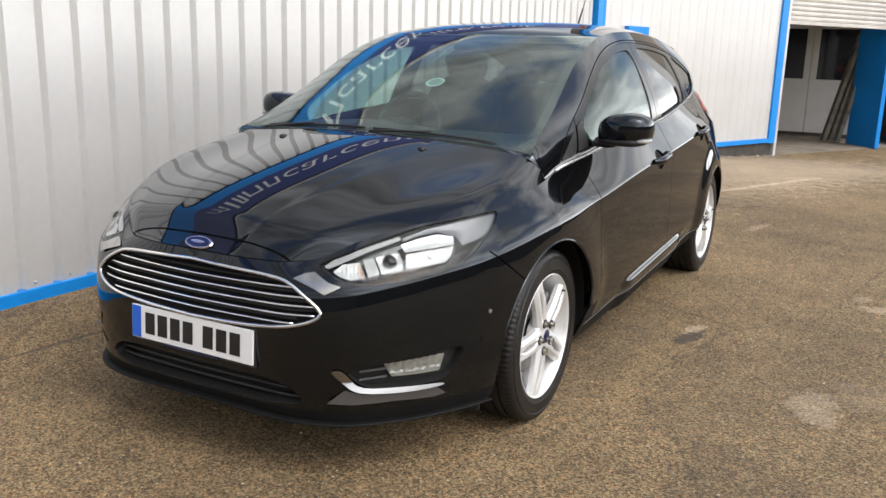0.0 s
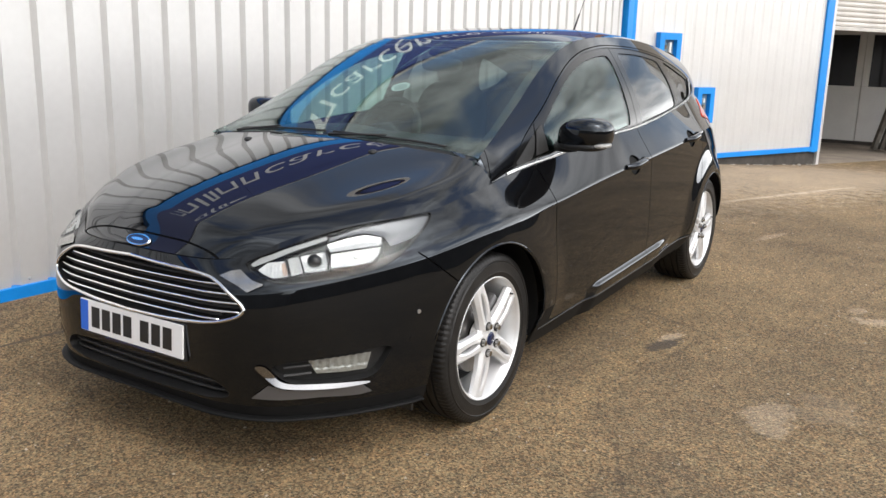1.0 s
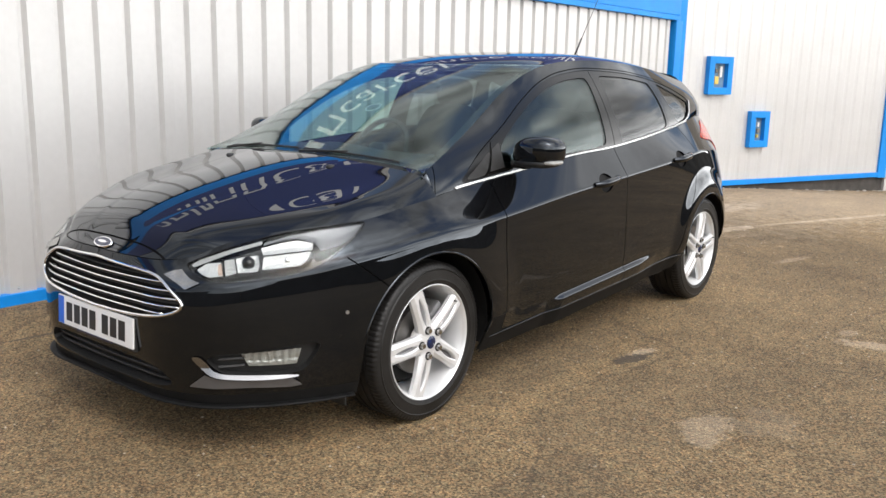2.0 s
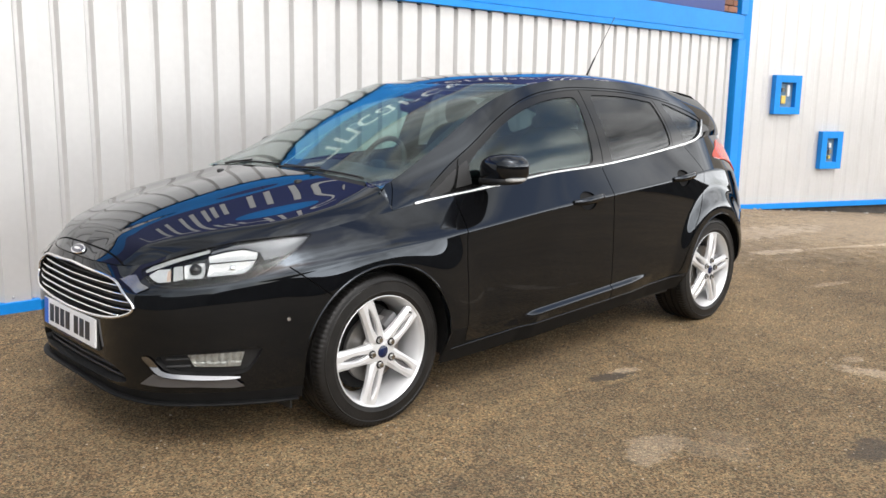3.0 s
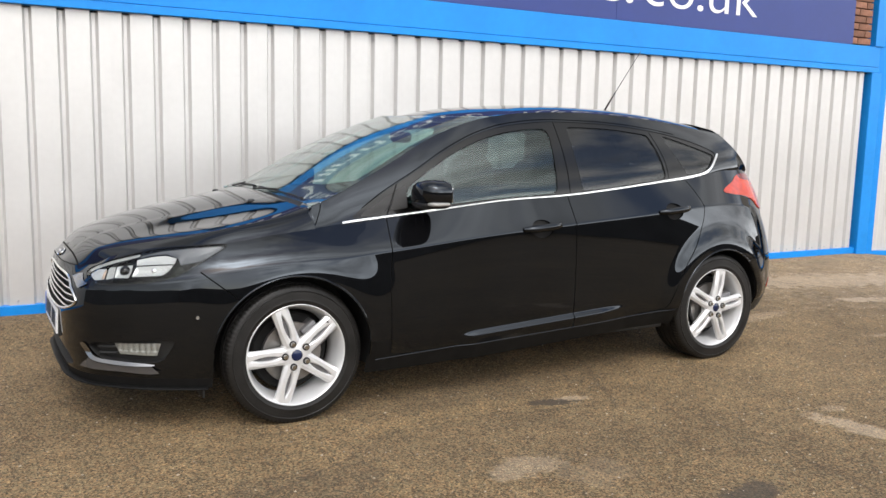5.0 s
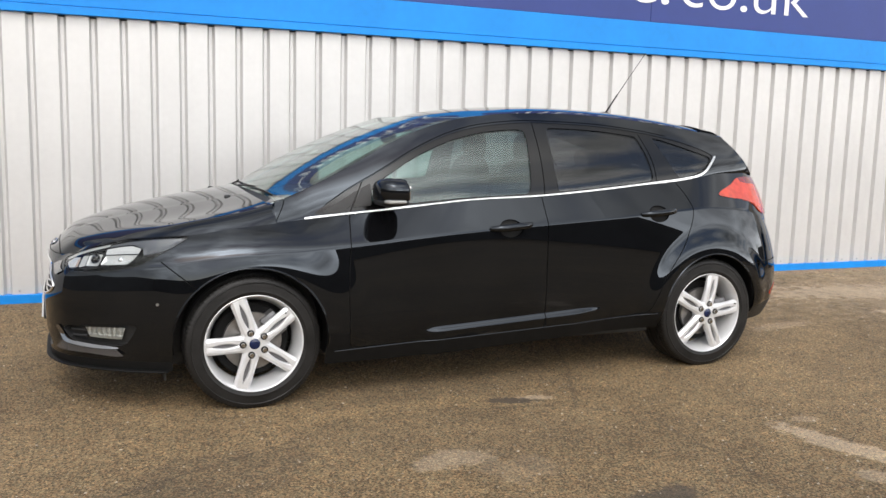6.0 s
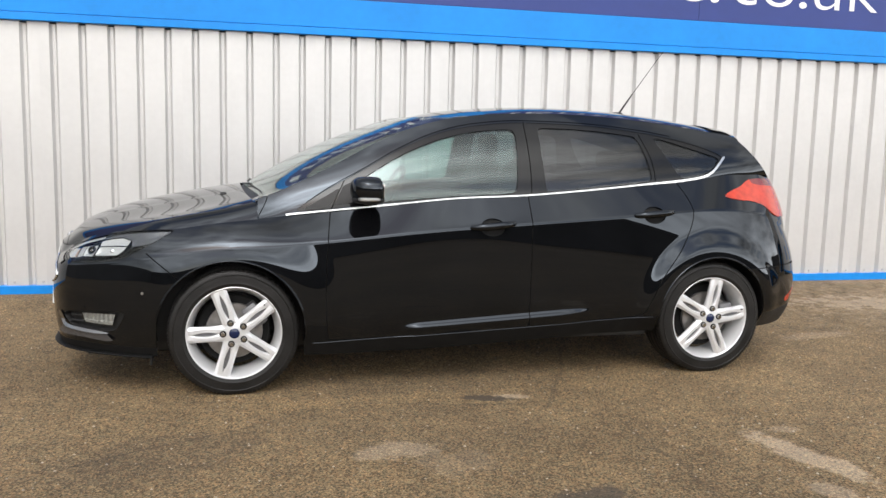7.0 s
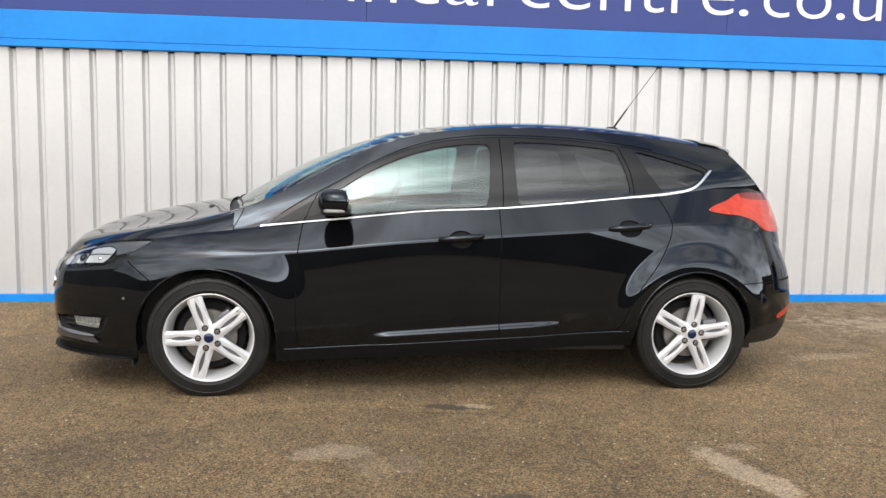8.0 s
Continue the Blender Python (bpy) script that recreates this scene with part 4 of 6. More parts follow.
def build_flanks():
    us = np.linspace(0, LENGTH, 300)
    vs = np.concatenate([np.linspace(0, 0.7, 76), np.linspace(0.7, 1, 22)[1:]])
    p = Patch.grid(flank, us, vs)
    for cx, rad in OPENINGS:
        _, p = p.split(arch(cx, rad))
        # the opening goes on down to the sill
        _, p = p.split(lambda q, v, cx=cx, rad=rad: np.maximum(np.abs(v[:, 0] - cx) - rad + 0.004, v[:, 2] - 0.32))
    shell = p
    lamp, p = p.split(region(LAMP, 2))
    grille, p = p.split(region(GRILLE, 3))
    low, p = p.split(region(LOWER_GRILLE, 2))
    fog, p = p.split(region(FOG, 2))
    tail, p = p.split(side_region(TAIL, 2))
    for cx, cz in HANDLES:
        cup, p = p.split(lambda q, v, cx=cx, cz=cz: (np.hypot((v[:, 0] - cx) / 0.068, (v[:, 2] - cz + 0.006) / 0.046) - 1) * 0.05)
        CUPS.append(cup)
    # shut lines
    for line in ([(.487, .95), (.455, .77), (.445, .55), (.452, .29), (.475, .262), (1.0, .280), (1.50, .300), (2.17, .343), (2.205, .365), (2.23, .42), (2.30, .57), (2.42, .72), (2.49, .86), (2.497, .97), (2.42, 1.12)],
                 [(1.535, 1.1), (1.53, .67), (1.527, .315)], [(-.41, .71), (-.33, .645), (-.26, .59)], [(2.86, .60), (2.95, .598), (3.1, .60), (3.3, .61), (3.5, .61)]):
        p = groove(p, line, 0.0026)
    front, p = p.split(side_region(FRONT_DOOR, 2))
    rear, p = p.split(side_region(REAR_DOOR, 2))
    bumper, p = p.split(lambda q, v: np.maximum(v[:, 0] + 0.2, np.minimum(v[:, 0] + .41, v[:, 2] - (.71 + (v[:, 0] + .41) * -0.8))))
    rear_bumper, p = p.split(lambda q, v: np.maximum(2.75 - v[:, 0], v[:, 2] - 0.60))
    skirt, rear_bumper = rear_bumper.split(lambda q, v: v[:, 2] - (0.335 + 0.03 * np.clip((v[:, 0] - 3.0) / .4, 0, 1)))
    lip, bumper = bumper.split(lambda q, v: v[:, 2] - 0.246)
    sill, p = p.split(lambda q, v: np.maximum(np.abs(v[:, 0] - 1.3) - 1.05, v[:, 2] - 0.35))
    wing, quarter = p.split(lambda q, v: v[:, 0] - 1.0)
    both("front_bumper", bumper, PAINT, label="glossy black front bumper")
    both("front_lip", lip, SILL, label="matt black bumper lip")
    both("front_wing", wing, PAINT)
    tailgate, quarter = quarter.split(lambda q, v: 4.93 - q[:, 0])
    both("tailgate_panel", tailgate, PAINT)
    quarter = quarter.largest()
    both("rear_quarter", quarter, PAINT)
    both("rear_bumper", rear_bumper, PAINT)
    both("rear_skirt", skirt, BLACK_TRIM, label="matt black rear bumper skirt")
    both("sill", sill, SILL, label="matt black sill")
    CAR_PARTS["front_door"] = both("front_door", front, PAINT)
    CAR_PARTS["rear_door"] = both("rear_door", rear, PAINT)
    # what shows in the shut lines
    inner = shell
    for cut in (region(LAMP, 2), region(GRILLE, 3), region(LOWER_GRILLE, 2), region(FOG, 2)):
        _, inner = inner.split(cut)
    both("inner_shell", inner.moved(-0.012), GAP, label="dark inside of the body panels")
    return lamp, grille, low, fog, tail


LAMP_P, GRILLE_P, LOW_P, FOG_P, TAIL_P = build_flanks()

# window outlines on the side: x, z
QUARTERLIGHT = [(.335, .918), (.41, .922), (.478, .935), (.535, 1.03), (.52, 1.025), (.42, .965)]
FRONT_GLASS = [(.60, 1.045), (.595, .957), (.62, .951), (1.0, .988), (1.45, 1.012), (1.475, 1.03), (1.49, 1.20), (1.502, 1.35), (1.42, 1.352), (1.23, 1.332), (1.04, 1.283), (.85, 1.202), (.70, 1.112)]
REAR_GLASS = [(1.64, 1.03), (1.66, 1.022), (1.95, 1.048), (2.27, 1.078), (2.288, 1.10), (2.265, 1.22), (2.225, 1.325), (2.20, 1.333), (1.94, 1.36), (1.65, 1.366), (1.63, 1.355), (1.632, 1.2)]
QUARTER_GLASS = [(2.345, 1.305), (2.40, 1.21), (2.475, 1.105), (2.50, 1.098), (2.61, 1.112), (2.70, 1.152), (2.755, 1.21), (2.74, 1.222), (2.55, 1.275), (2.39, 1.318), (2.335, 1.325)]
REVEAL = [(.29, .905), (.46, .92), (.60, .945), (1.0, .972), (1.54, 1.002), (1.95, 1.033), (2.3, 1.065), (2.6, 1.098), (2.69, 1.128), (2.785, 1.215),
          (2.75, 1.245), (2.55, 1.305), (2.28, 1.352), (1.94, 1.385), (1.55, 1.392), (1.4, 1.382), (1.2, 1.357), (1.02, 1.307), (.83, 1.222), (.66, 1.125), (.48, 1.03), (.36, .955)]
CHROME_LINE = [(.262, .893), (.46, .912), (.74, .943), (1.12, .982), (1.54, 1.003), (1.91, 1.033), (2.23, 1.063), (2.48, 1.085), (2.63, 1.107), (2.70, 1.138), (2.79, 1.222)]


def build_greenhouse():
    us = np.linspace(0.12, 3.14, 220)
    vs = np.linspace(0, 1, 40)
    p = Patch.grid(greenhouse, us, vs)
    # the hatch line closes the side at the rear
    p, _ = p.split(lambda q, v: (v[:, 0] - 3.13) + (v[:, 2] - 1.12) * 0.95)
    chrome, p = p.split(side_band(CHROME_LINE, 0.0060))
    both("chrome_strip", chrome.moved(0.005), BELT_CHROME, label="chrome strip along the window line", thick=0.008)
    frame, p = p.split(side_region(REVEAL, 2))
    q_light, frame = frame.split(side_region(QUARTERLIGHT, 1))
    f_glass, frame = frame.split(side_region(FRONT_GLASS, 2))
    r_glass, frame = frame.split(side_region(REAR_GLASS, 2))
    c_glass, frame = frame.split(side_region(QUARTER_GLASS, 2))
    for line in ([(.475, .90), (.505, .97), (.56, 1.075)], [(1.555, .99), (1.56, 1.2), (1.555, 1.41)], [(2.31, 1.06), (2.30, 1.2), (2.245, 1.345)]):
        frame = groove(frame, line, 0.0025)
    p = groove(p, [(.10, .85), (.135, .91), (.165, .965), (.17, 1.0)], 0.0022)
    p = groove(p, [(.36, .955), (.48, 1.035), (.66, 1.13), (.83, 1.23), (1.02, 1.317), (1.2, 1.368), (1.4, 1.394), (1.55, 1.402), (1.94, 1.396), (2.28, 1.363), (2.45, 1.335)], 0.0022)
    both("roof_side", p, PAINT, label="black roof side and pillars")
    both("window_frame", frame.moved(-0.003), GLOSS_BLACK, label="gloss black window surround")
    left = (CAR_PARTS["front_door"], CAR_PARTS["rear_door"])
    both("front_window", f_glass.moved(-0.008), GLASS, label="clear side window", thick=0.004, shadow=False, parents=left[0])
    both("rear_window", r_glass.moved(-0.008), PRIVACY, label="dark tinted side window", thick=0.004, shadow=False, parents=left[1])
    both("quarter_window", c_glass.moved(-0.008), PRIVACY, label="dark tinted quarter window", thick=0.004, shadow=False)
    both("corner_panel", q_light.moved(-0.001), BLACK_TRIM, label="matt black corner panel", thick=0.004, shadow=False)
    liner, _ = Patch.grid(greenhouse, us[::3], vs[::2]).split(lambda q, v: (v[:, 0] - 3.1) + (v[:, 2] - 1.12) * 0.95)
    for pts in (FRONT_GLASS, REAR_GLASS, QUARTER_GLASS):
        _, liner = liner.split(side_region(pts, 2))
    both("inner_lining", liner.moved(-0.022), GAP, label="dark pillar lining")


build_greenhouse()

# bonnet: from the middle line out to the wing edge, and from the grille back to the scuttle
HOOD_X = table([(0, -.897), (.1, -.80), (.25, -.65), (.45, -.42), (.7, -.18), (1, .048)])
EDGE_S = table([(0, .42), (.1, .54), (.25, .74), (.45, 1.0), (.7, 1.31), (1, 1.607)])
CROWN = (0.92876, 0.11011, -0.03541, 0.02787, -0.02352, -0.37379, 0.01048, 0.17243, 0.09072, 0.54975, -0.11144, -0.4472)


def crown(x, r):
    """Height of the bonnet by the length x and the distance r from the middle: a crowned sheet with a raised panel between two creases that
    spread towards the windscreen, and a shoulder that rolls down to each wing."""
    q = (x + 0.4) / 0.5
    powers = [(i, j) for j in (0, 1, 2) for i in range(5 - j)]
    z = sum(c * q ** i * r ** (2 * j) for c, (i, j) in zip(CROWN, powers))
    crease, step = -0.05443 * q * q + 0.0894 * q + 0.27987, -0.00033 * q * q + 0.00072 * q - 0.00131
    z = z - step * 0.5 * (1 + np.tanh((r - crease) / 0.014))
    shoulder, slope = -0.08403 * q * q + 0.16963 * q + 0.58576, 0.02889 * q * q + 0.01558 * q + 0.25377
    return z - slope * 0.022 * np.logaddexp(0, (r - shoulder) / 0.022)


def hood(u, w):
    s = EDGE_S(u)
    xe, he, ze = flank(s, np.ones_like(s))
    xc = HOOD_X(u)
    # the front edge follows the nose in plan
    x0, _, z0 = flank(0.42 * w, np.ones_like(w))
    first = HOOD_X(0 * u)
    nose = (x0 - first) - w * w * (flank(EDGE_S(0 * u), np.ones_like(w))[0] - first)
    t = np.clip(u / 0.55, 0, 1)
    back = t * t * (3 - 2 * t)
    x = xc + (xe - xc) * w ** 2 + nose * (1 - back)
    h = he * (w + 0.05 * np.sin(math.pi * w))
    z = crown(x, h)
    # meets the wing and the lip over the grille at its edges
    w0 = 0.72 + 0.16 * back
    z = z + (ze - crown(xe, he)) * np.clip((w - w0) / (1 - w0), 0, 1) ** 2
    k = np.clip(1 - u / 0.13, 0, 1) ** 2
    return x, h, z + (z0 - z) * k


def shut_x(h):
    """The front shut line of the bonnet, above the badge."""
    return -0.848 + 0.08 * h * h


def screen(u, w):
    """Windscreen, w from the middle to the pillar."""
    xe = .10 + (1.19 - .10) * u
    he, ze = RAIL_H(xe), RAIL_Z(xe)
    zc = SCREEN_Z(u)
    h, z = he * w, zc + (ze - zc) * w ** 2
    x = glass_x(h, z) + (xe - glass_x(he, ze)) * np.clip((w - 0.45) / 0.55, 0, 1) ** 3
    return x, h, z


GLASS_BOW = (0.42522, 0.3955, 0.082643, 0.043214, 0.22585, 0.11861, -0.13657, -0.3955, 0.28004, -0.18794, 0.65897, 1.3026)


def glass_x(h, z):
    """How far back the bowed windscreen lies, by half width and height."""
    q = (z - 1.2) / 0.2
    return sum(c * q ** i * h ** (2 * j) for c, (i, j) in zip(GLASS_BOW, ((i, j) for j in (0, 1, 2) for i in range(4))))


SCREEN_Z = table([(0, 1.002), (.25, 1.11), (.5, 1.222), (.75, 1.326), (1, 1.408)])


def roof(u, w):
    xc = 1.02 + (3.0 - 1.02) * u
    xe = 1.195 + (2.93 - 1.195) * u
    x = xc + (xe - xc) * w ** 2
    zc, ze, he = ROOF_Z(xc), RAIL_Z(xe), RAIL_H(xe)
    return x, he * w, zc + (ze - zc) * (0.55 * w ** 2.2 + 0.45 * w ** 6)


def build_top():
    ws = np.linspace(0, 1, 46)
    p = Patch.grid(hood, np.linspace(0.004, 0.998, 120), np.linspace(0, 1, 90), flip=True)
    both("bonnet_inner", p.moved(-0.012), GAP, label="dark underside of the bonnet")
    a, b = p.split(lambda q, v: v[:, 0] - shut_x(v[:, 1]))
    p = Patch(a.v, a.q, a.n, np.vstack([a.f, b.f]))
    _, p = p.split(lambda q, v: np.abs(v[:, 0] - shut_x(v[:, 1])) - 0.0024)
    nose, p = p.split(lambda q, v: v[:, 0] - shut_x(v[:, 1]))
    both("bonnet", p, PAINT, label="glossy black bonnet")
    both("nose_panel", nose, PAINT, label="glossy black panel over the grille")
    p = Patch.grid(roof, np.linspace(0.003, 1, 110), ws, flip=True)
    p2 = p
    _, p2 = p2.split(lambda q, v: np.abs(np.abs(v[:, 1]) - (0.50 + 0 * v[:, 0])) - 0.003)
    both("roof", p2, PAINT, label="glossy black roof")
    both("roof_lining", p.moved(-0.035), HEADLINING, label="grey headlining")
    p = Patch.grid(screen, np.linspace(0.0, 0.995, 60), ws, flip=True)
    both("windscreen", p, SCREEN_GLASS, label="clear windscreen", thick=0.005, shadow=False)
    # dark printed border behind the glass
    _, inside = p.split(lambda q, v: 0 * v[:, 0] + np.maximum(np.maximum(q[:, 0] - 0.955, 0.045 - q[:, 0]), np.abs(v[:, 1]) - (RAIL_H(np.clip(v[:, 0], .3, 1.2)) - 0.035)))
    both("screen_border", inside.moved(-0.008), GAP, label="black printed screen border")


build_top()
# ---- CAR DETAILS ----


def flank_at(s, z, out=0.0):
    """A point on the left flank at the length s round the car and the height z, pushed out by that much."""
    s, z = np.asarray(s, float), np.asarray(z, float)
    a = np.abs(s)
    zb, zm, zt = LOW_Z(a), MID_Z(a), TOP_Z(a)
    v = np.clip(np.where(z < zm, 0.7 * (z - zb) / (zm - zb), 0.7 + 0.3 * (z - zm) / (zt - zm)), 0, 1)
    x, h, z = flank(a, v)
    _, _, nx, nh = plan(a)
    return np.stack([x + nx * out, -np.sign(s + 1e-9) * (h + nh * out), z], -1)


def flank_patch(s0, s1, z0, z1, n, m):
    def fn(s, z):
        p = flank_at(s, z)
        return p[..., 0], -p[..., 1], p[..., 2]
    return Patch.grid(fn, np.linspace(s0, s1, n), np.linspace(z0, z1, m))


def strip_on(line, half, box_, rounds=2):
    """The part of the flank along a line in (length round the car, height)."""
    p = flank_patch(*box_)
    pts = smooth_line(line, rounds, closed=False)
    return p.split(lambda q, v: to_line(q, pts, False) - half)[0]


def both_bowls(name, patch, mat, depth, label=""):
    return [piece(name, patch.bowl(name, mat, depth, right), car, label=label) for right in (False, True)]


def mirrored(bm):
    m = bm.copy()
    for v in m.verts:
        v.co.y = -v.co.y
    bmesh.ops.reverse_faces(m, faces=m.faces)
    return m


def pair(name, bm, mat, parents=(None, None), label="", angle=40):
    """A bmesh of the left side as a part, and its mirror image on the right. Returns the two."""
    other = mirrored(bm)
    return [part(name, b, mat, p or car, label, angle=angle) for b, p in ((bm, parents[0]), (other, parents[1]))]


def blob(cx, cy, cz, rx, ry, rz, power=0.6, u=28, v=16):
    """A rounded box (superellipsoid)."""
    bm = bmesh.new()
    bmesh.ops.create_uvsphere(bm, u_segments=u, v_segments=v, radius=1)
    f = lambda t: math.copysign(abs(t) ** power, t)
    for p in bm.verts:
        a, b = math.atan2(p.co.y, p.co.x), math.asin(max(-1, min(1, p.co.z)))
        p.co = Vector((cx + rx * f(math.cos(b)) * f(math.cos(a)), cy + ry * f(math.cos(b)) * f(math.sin(a)), cz + rz * f(math.sin(b))))
    return bm


def cell(patch, outline, depth, bowl, flute=0.0, ribs=0.0, rounds=0):
    """A piece of the lamp that sinks from its rim into a bowl, with fluting."""
    p, rest = patch.split(region(outline, rounds))
    inward = np.minimum(-to_line(p.q, smooth_line(outline, rounds), True), 0.035)
    sink = depth + bowl * (1 - (1 - inward / 0.035) ** 2) + flute * np.cos(p.q[:, 0] * ribs) * np.clip(inward / 0.01, 0, 1)
    return Patch(p.v - p.n * sink[:, None], p.q, p.n, p.f), rest


def unsmoothed(p, name, mat, parents, label):
    """Adds the patch on both sides with normals taken from its own relief."""
    made = []
    for k, right in enumerate((False, True)):
        me = p.mesh(name, mat, right)
        made.append(piece(name, mesh_of(name, [v.co for v in me.vertices], [tuple(f.vertices) for f in me.polygons], mat, smooth=True), parents[k], label=label))
        bpy.data.meshes.remove(me)
    return made


# ---- the car: front ----


def build_front():
    both_bowls("grille_recess", GRILLE_P, GAP, 0.05, "dark grille opening")
    both_bowls("lower_grille", LOW_P, BLACK_TRIM, 0.06, "dark lower grille opening")
    both_bowls("fog_recess", FOG_P, BLACK_TRIM, 0.035, "black fog lamp recess")
    # chrome frame of the grille
    half = smooth_line([(0, .674), (.33, .658), (.405, .628), (.488, .568), (.462, .54), (.38, .515), (.2, .498), (0, .494)], 3, closed=False)
    pts = [tuple(p) for p in flank_at(half[:, 0], half[:, 1], 0.002)]
    loop = pts + [(x, -y, z) for x, y, z in pts[-2:0:-1]]
    grille = part("grille_frame", tube(loop, 0.0058, 8, closed=True), CHROME, car, "bright chrome grille frame", smooth=True)
    outline = smooth_line(GRILLE, 3)
    for k in range(5):
        z = 0.523 + k * 0.0268
        test = np.linspace(0, 0.5, 200)
        inside = to_line(np.stack([test, z + 0.004 * test], 1), outline, True) < -0.004
        end = test[inside].max()
        s = np.linspace(-end, end, 41)
        line = flank_at(s, z + 0.004 * np.abs(s) - 0.004 * np.cos(s * 3), -0.012)
        part("grille_bar", tube([tuple(p) for p in line], 0.0055, 6, flat=0.75), CHROME, grille, "chrome grille bar", smooth=True)
        back = flank_at(s, z + 0.011 + 0.004 * np.abs(s), -0.028)
        part("grille_slat", tube([tuple(p) for p in back], 0.009, 6, flat=0.5), BLACK_TRIM, grille, "black slat behind the chrome bar", smooth=True)
    for z in (0.278, 0.305, 0.328):
        end = 0.40 if z < 0.31 else 0.36
        s = np.linspace(-end, end, 25)
        part("lower_slat", tube([tuple(p) for p in flank_at(s, z + 0 * s, -0.03)], 0.006, 6), BLACK_TRIM, car, "black lower grille slat", smooth=True)
    # chin lip
    s = np.linspace(-1.09, 1.09, 61)
    zz = 0.208 - 0.020 * np.abs(s)
    part("chin_lip", tube([tuple(p) for p in flank_at(s, zz, 0.006)], [0.021 * (0.8 + 0.3 * math.cos(a)) for a in s], 8, flat=0.30), SILL, car, "matt black chin lip", smooth=True)
    # chrome corner bars round the fog recess
    fine = (.46, 1.0, .24, .45, 120, 60)
    chrome = flank_patch(*fine).split(region([(.507, .386), (.540, .390), (.565, .367), (.582, .343), (.617, .331), (.704, .326), (.873, .319), (.873, .312), (.807, .309), (.712, .310), (.604, .318), (.573, .328), (.541, .352)], 1))[0]
    lift = 0.007 + 0.45 * np.clip(.352 - chrome.q[:, 1], 0, .045)
    unsmoothed(Patch(chrome.v + chrome.n * lift[:, None], chrome.q, chrome.n, chrome.f), "fog_trim", SATIN, (car, car), "chrome corner trim")
    # ledge of the black bumper; its sky sheen is put in as a metallic colour
    ledge = flank_patch(*fine).split(region([(.497, .281), (.553, .322), (.570, .317), (.604, .307), (.712, .299), (.852, .301), (.888, .275), (.847, .270), (.712, .277), (.586, .277)], 0))[0]
    lift = 0.002 + 0.25 * np.clip(.322 - ledge.q[:, 1], 0, .05)
    unsmoothed(Patch(ledge.v + ledge.n * lift[:, None], ledge.q, ledge.n, ledge.f), "fog_ledge", LEDGE, (car, car), "black ledge under the fog lamp, sky sheen put in as metal")
    for z in (.345, .372):
        s = np.linspace(.60, .69, 9)
        pair("fog_slat", tube([tuple(p) for p in flank_at(s, z + 0.05 * (s - .6), -0.02)], 0.006, 6), BLACK_TRIM, label="black fog recess slat")
    lamp = flank_patch(.62, .97, .32, .43, 90, 40).split(region([(.679, .391), (.780, .396), (.890, .400), (.872, .344), (.80, .344), (.706, .347)], 0))[0]
    sink = 0.014 + 0.012 * np.abs(((lamp.q[:, 0] * 38) % 1) - 0.5) * (lamp.q[:, 1] > .362)
    lamps = unsmoothed(Patch(lamp.v - lamp.n * sink[:, None], lamp.q, lamp.n, lamp.f), "fog_lamp", FOG_WHITE, (car, car), "silver fog lamp with facets")
    both("fog_lens", lamp.moved(-0.006), LENS, parents=lamps, label="clear fog lens", thick=0.003, shadow=False)
    # number plate with plain bars
    tilt = pose(-0.927, 0, 0.431, 0, 3, 0)
    plate = part("number_plate", boxed(-0.004, 0.004, -0.26, 0.26, -0.0555, 0.0555, 0.002, m=tilt), PLATE_WHITE, car, "white number plate with plain bars")
    part("plate_holder", boxed(0.005, 0.03, -0.262, 0.262, -0.066, 0.056, 0.002, m=tilt), BLACK_TRIM, car, "black plate holder")
    part("plate_band", boxed(-0.0055, -0.0042, 0.217, 0.257, -0.053, 0.053, m=tilt), PLATE_BLUE, plate, "blue end band")
    for k in range(7):
        y = 0.176 - k * 0.056 - (0.03 if k > 3 else 0)
        part("plate_bar", boxed(-0.0055, -0.0042, y - 0.021, y + 0.021, -0.036, 0.036, m=tilt), PLATE_INK, plate, "plain black bar")
    part("plate_bar", boxed(-0.0045, 0.004, -0.12, 0.12, -0.063, -0.0565, m=tilt), BADGE_BLUE, plate, "thin dark blue bar under the plate")
    # badge on the nose
    a, b = (Vector([float(v[0]) for v in hood(np.array([u]), np.array([0.0]))]) for u in (0.012, 0.036))
    d = b - a
    n = Vector((-d.z, 0, d.x)).normalized()
    c = (a + b) / 2 + n * 0.004
    for name, rx, ry, lift, mat, lab in (("badge", 0.058, 0.024, 0.0, CHROME, "chrome oval badge"), ("badge_face", 0.051, 0.019, 0.002, BADGE_BLUE, "blue oval badge face"), ("badge_mark", 0.030, 0.006, 0.0032, CHROME, "plain silver mark")):
        bm = bmesh.new()
        bmesh.ops.create_cone(bm, cap_ends=True, segments=40, radius1=1, radius2=0.94, depth=0.004)
        side = Vector((0, 1, 0))
        up = n.cross(side).normalized()
        for v in bm.verts:
            v.co = c + side * (v.co.x * rx) + up * (v.co.y * ry) + n * (v.co.z + lift)
        bmesh.ops.recalc_face_normals(bm, faces=bm.faces)
        part(name, bm, mat, car, lab)
    # parking sensors and washer flap
    for s, z in ((.714, .425), (.25, .44), (1.03, .43)):
        bm = tube([tuple(flank_at(s, z, -0.004)), tuple(flank_at(s, z, 0.002))], 0.010, 14)
        pair("parking_sensor", bm, GLOSS_BLACK, label="round parking sensor")
    bm = tube([tuple(flank_at(1.053, .519, -0.004)), tuple(flank_at(1.053, .519, 0.003))], 0.007, 16)
    pair("tow_sensor", bm, STEEL_GREY, label="small bright sensor")
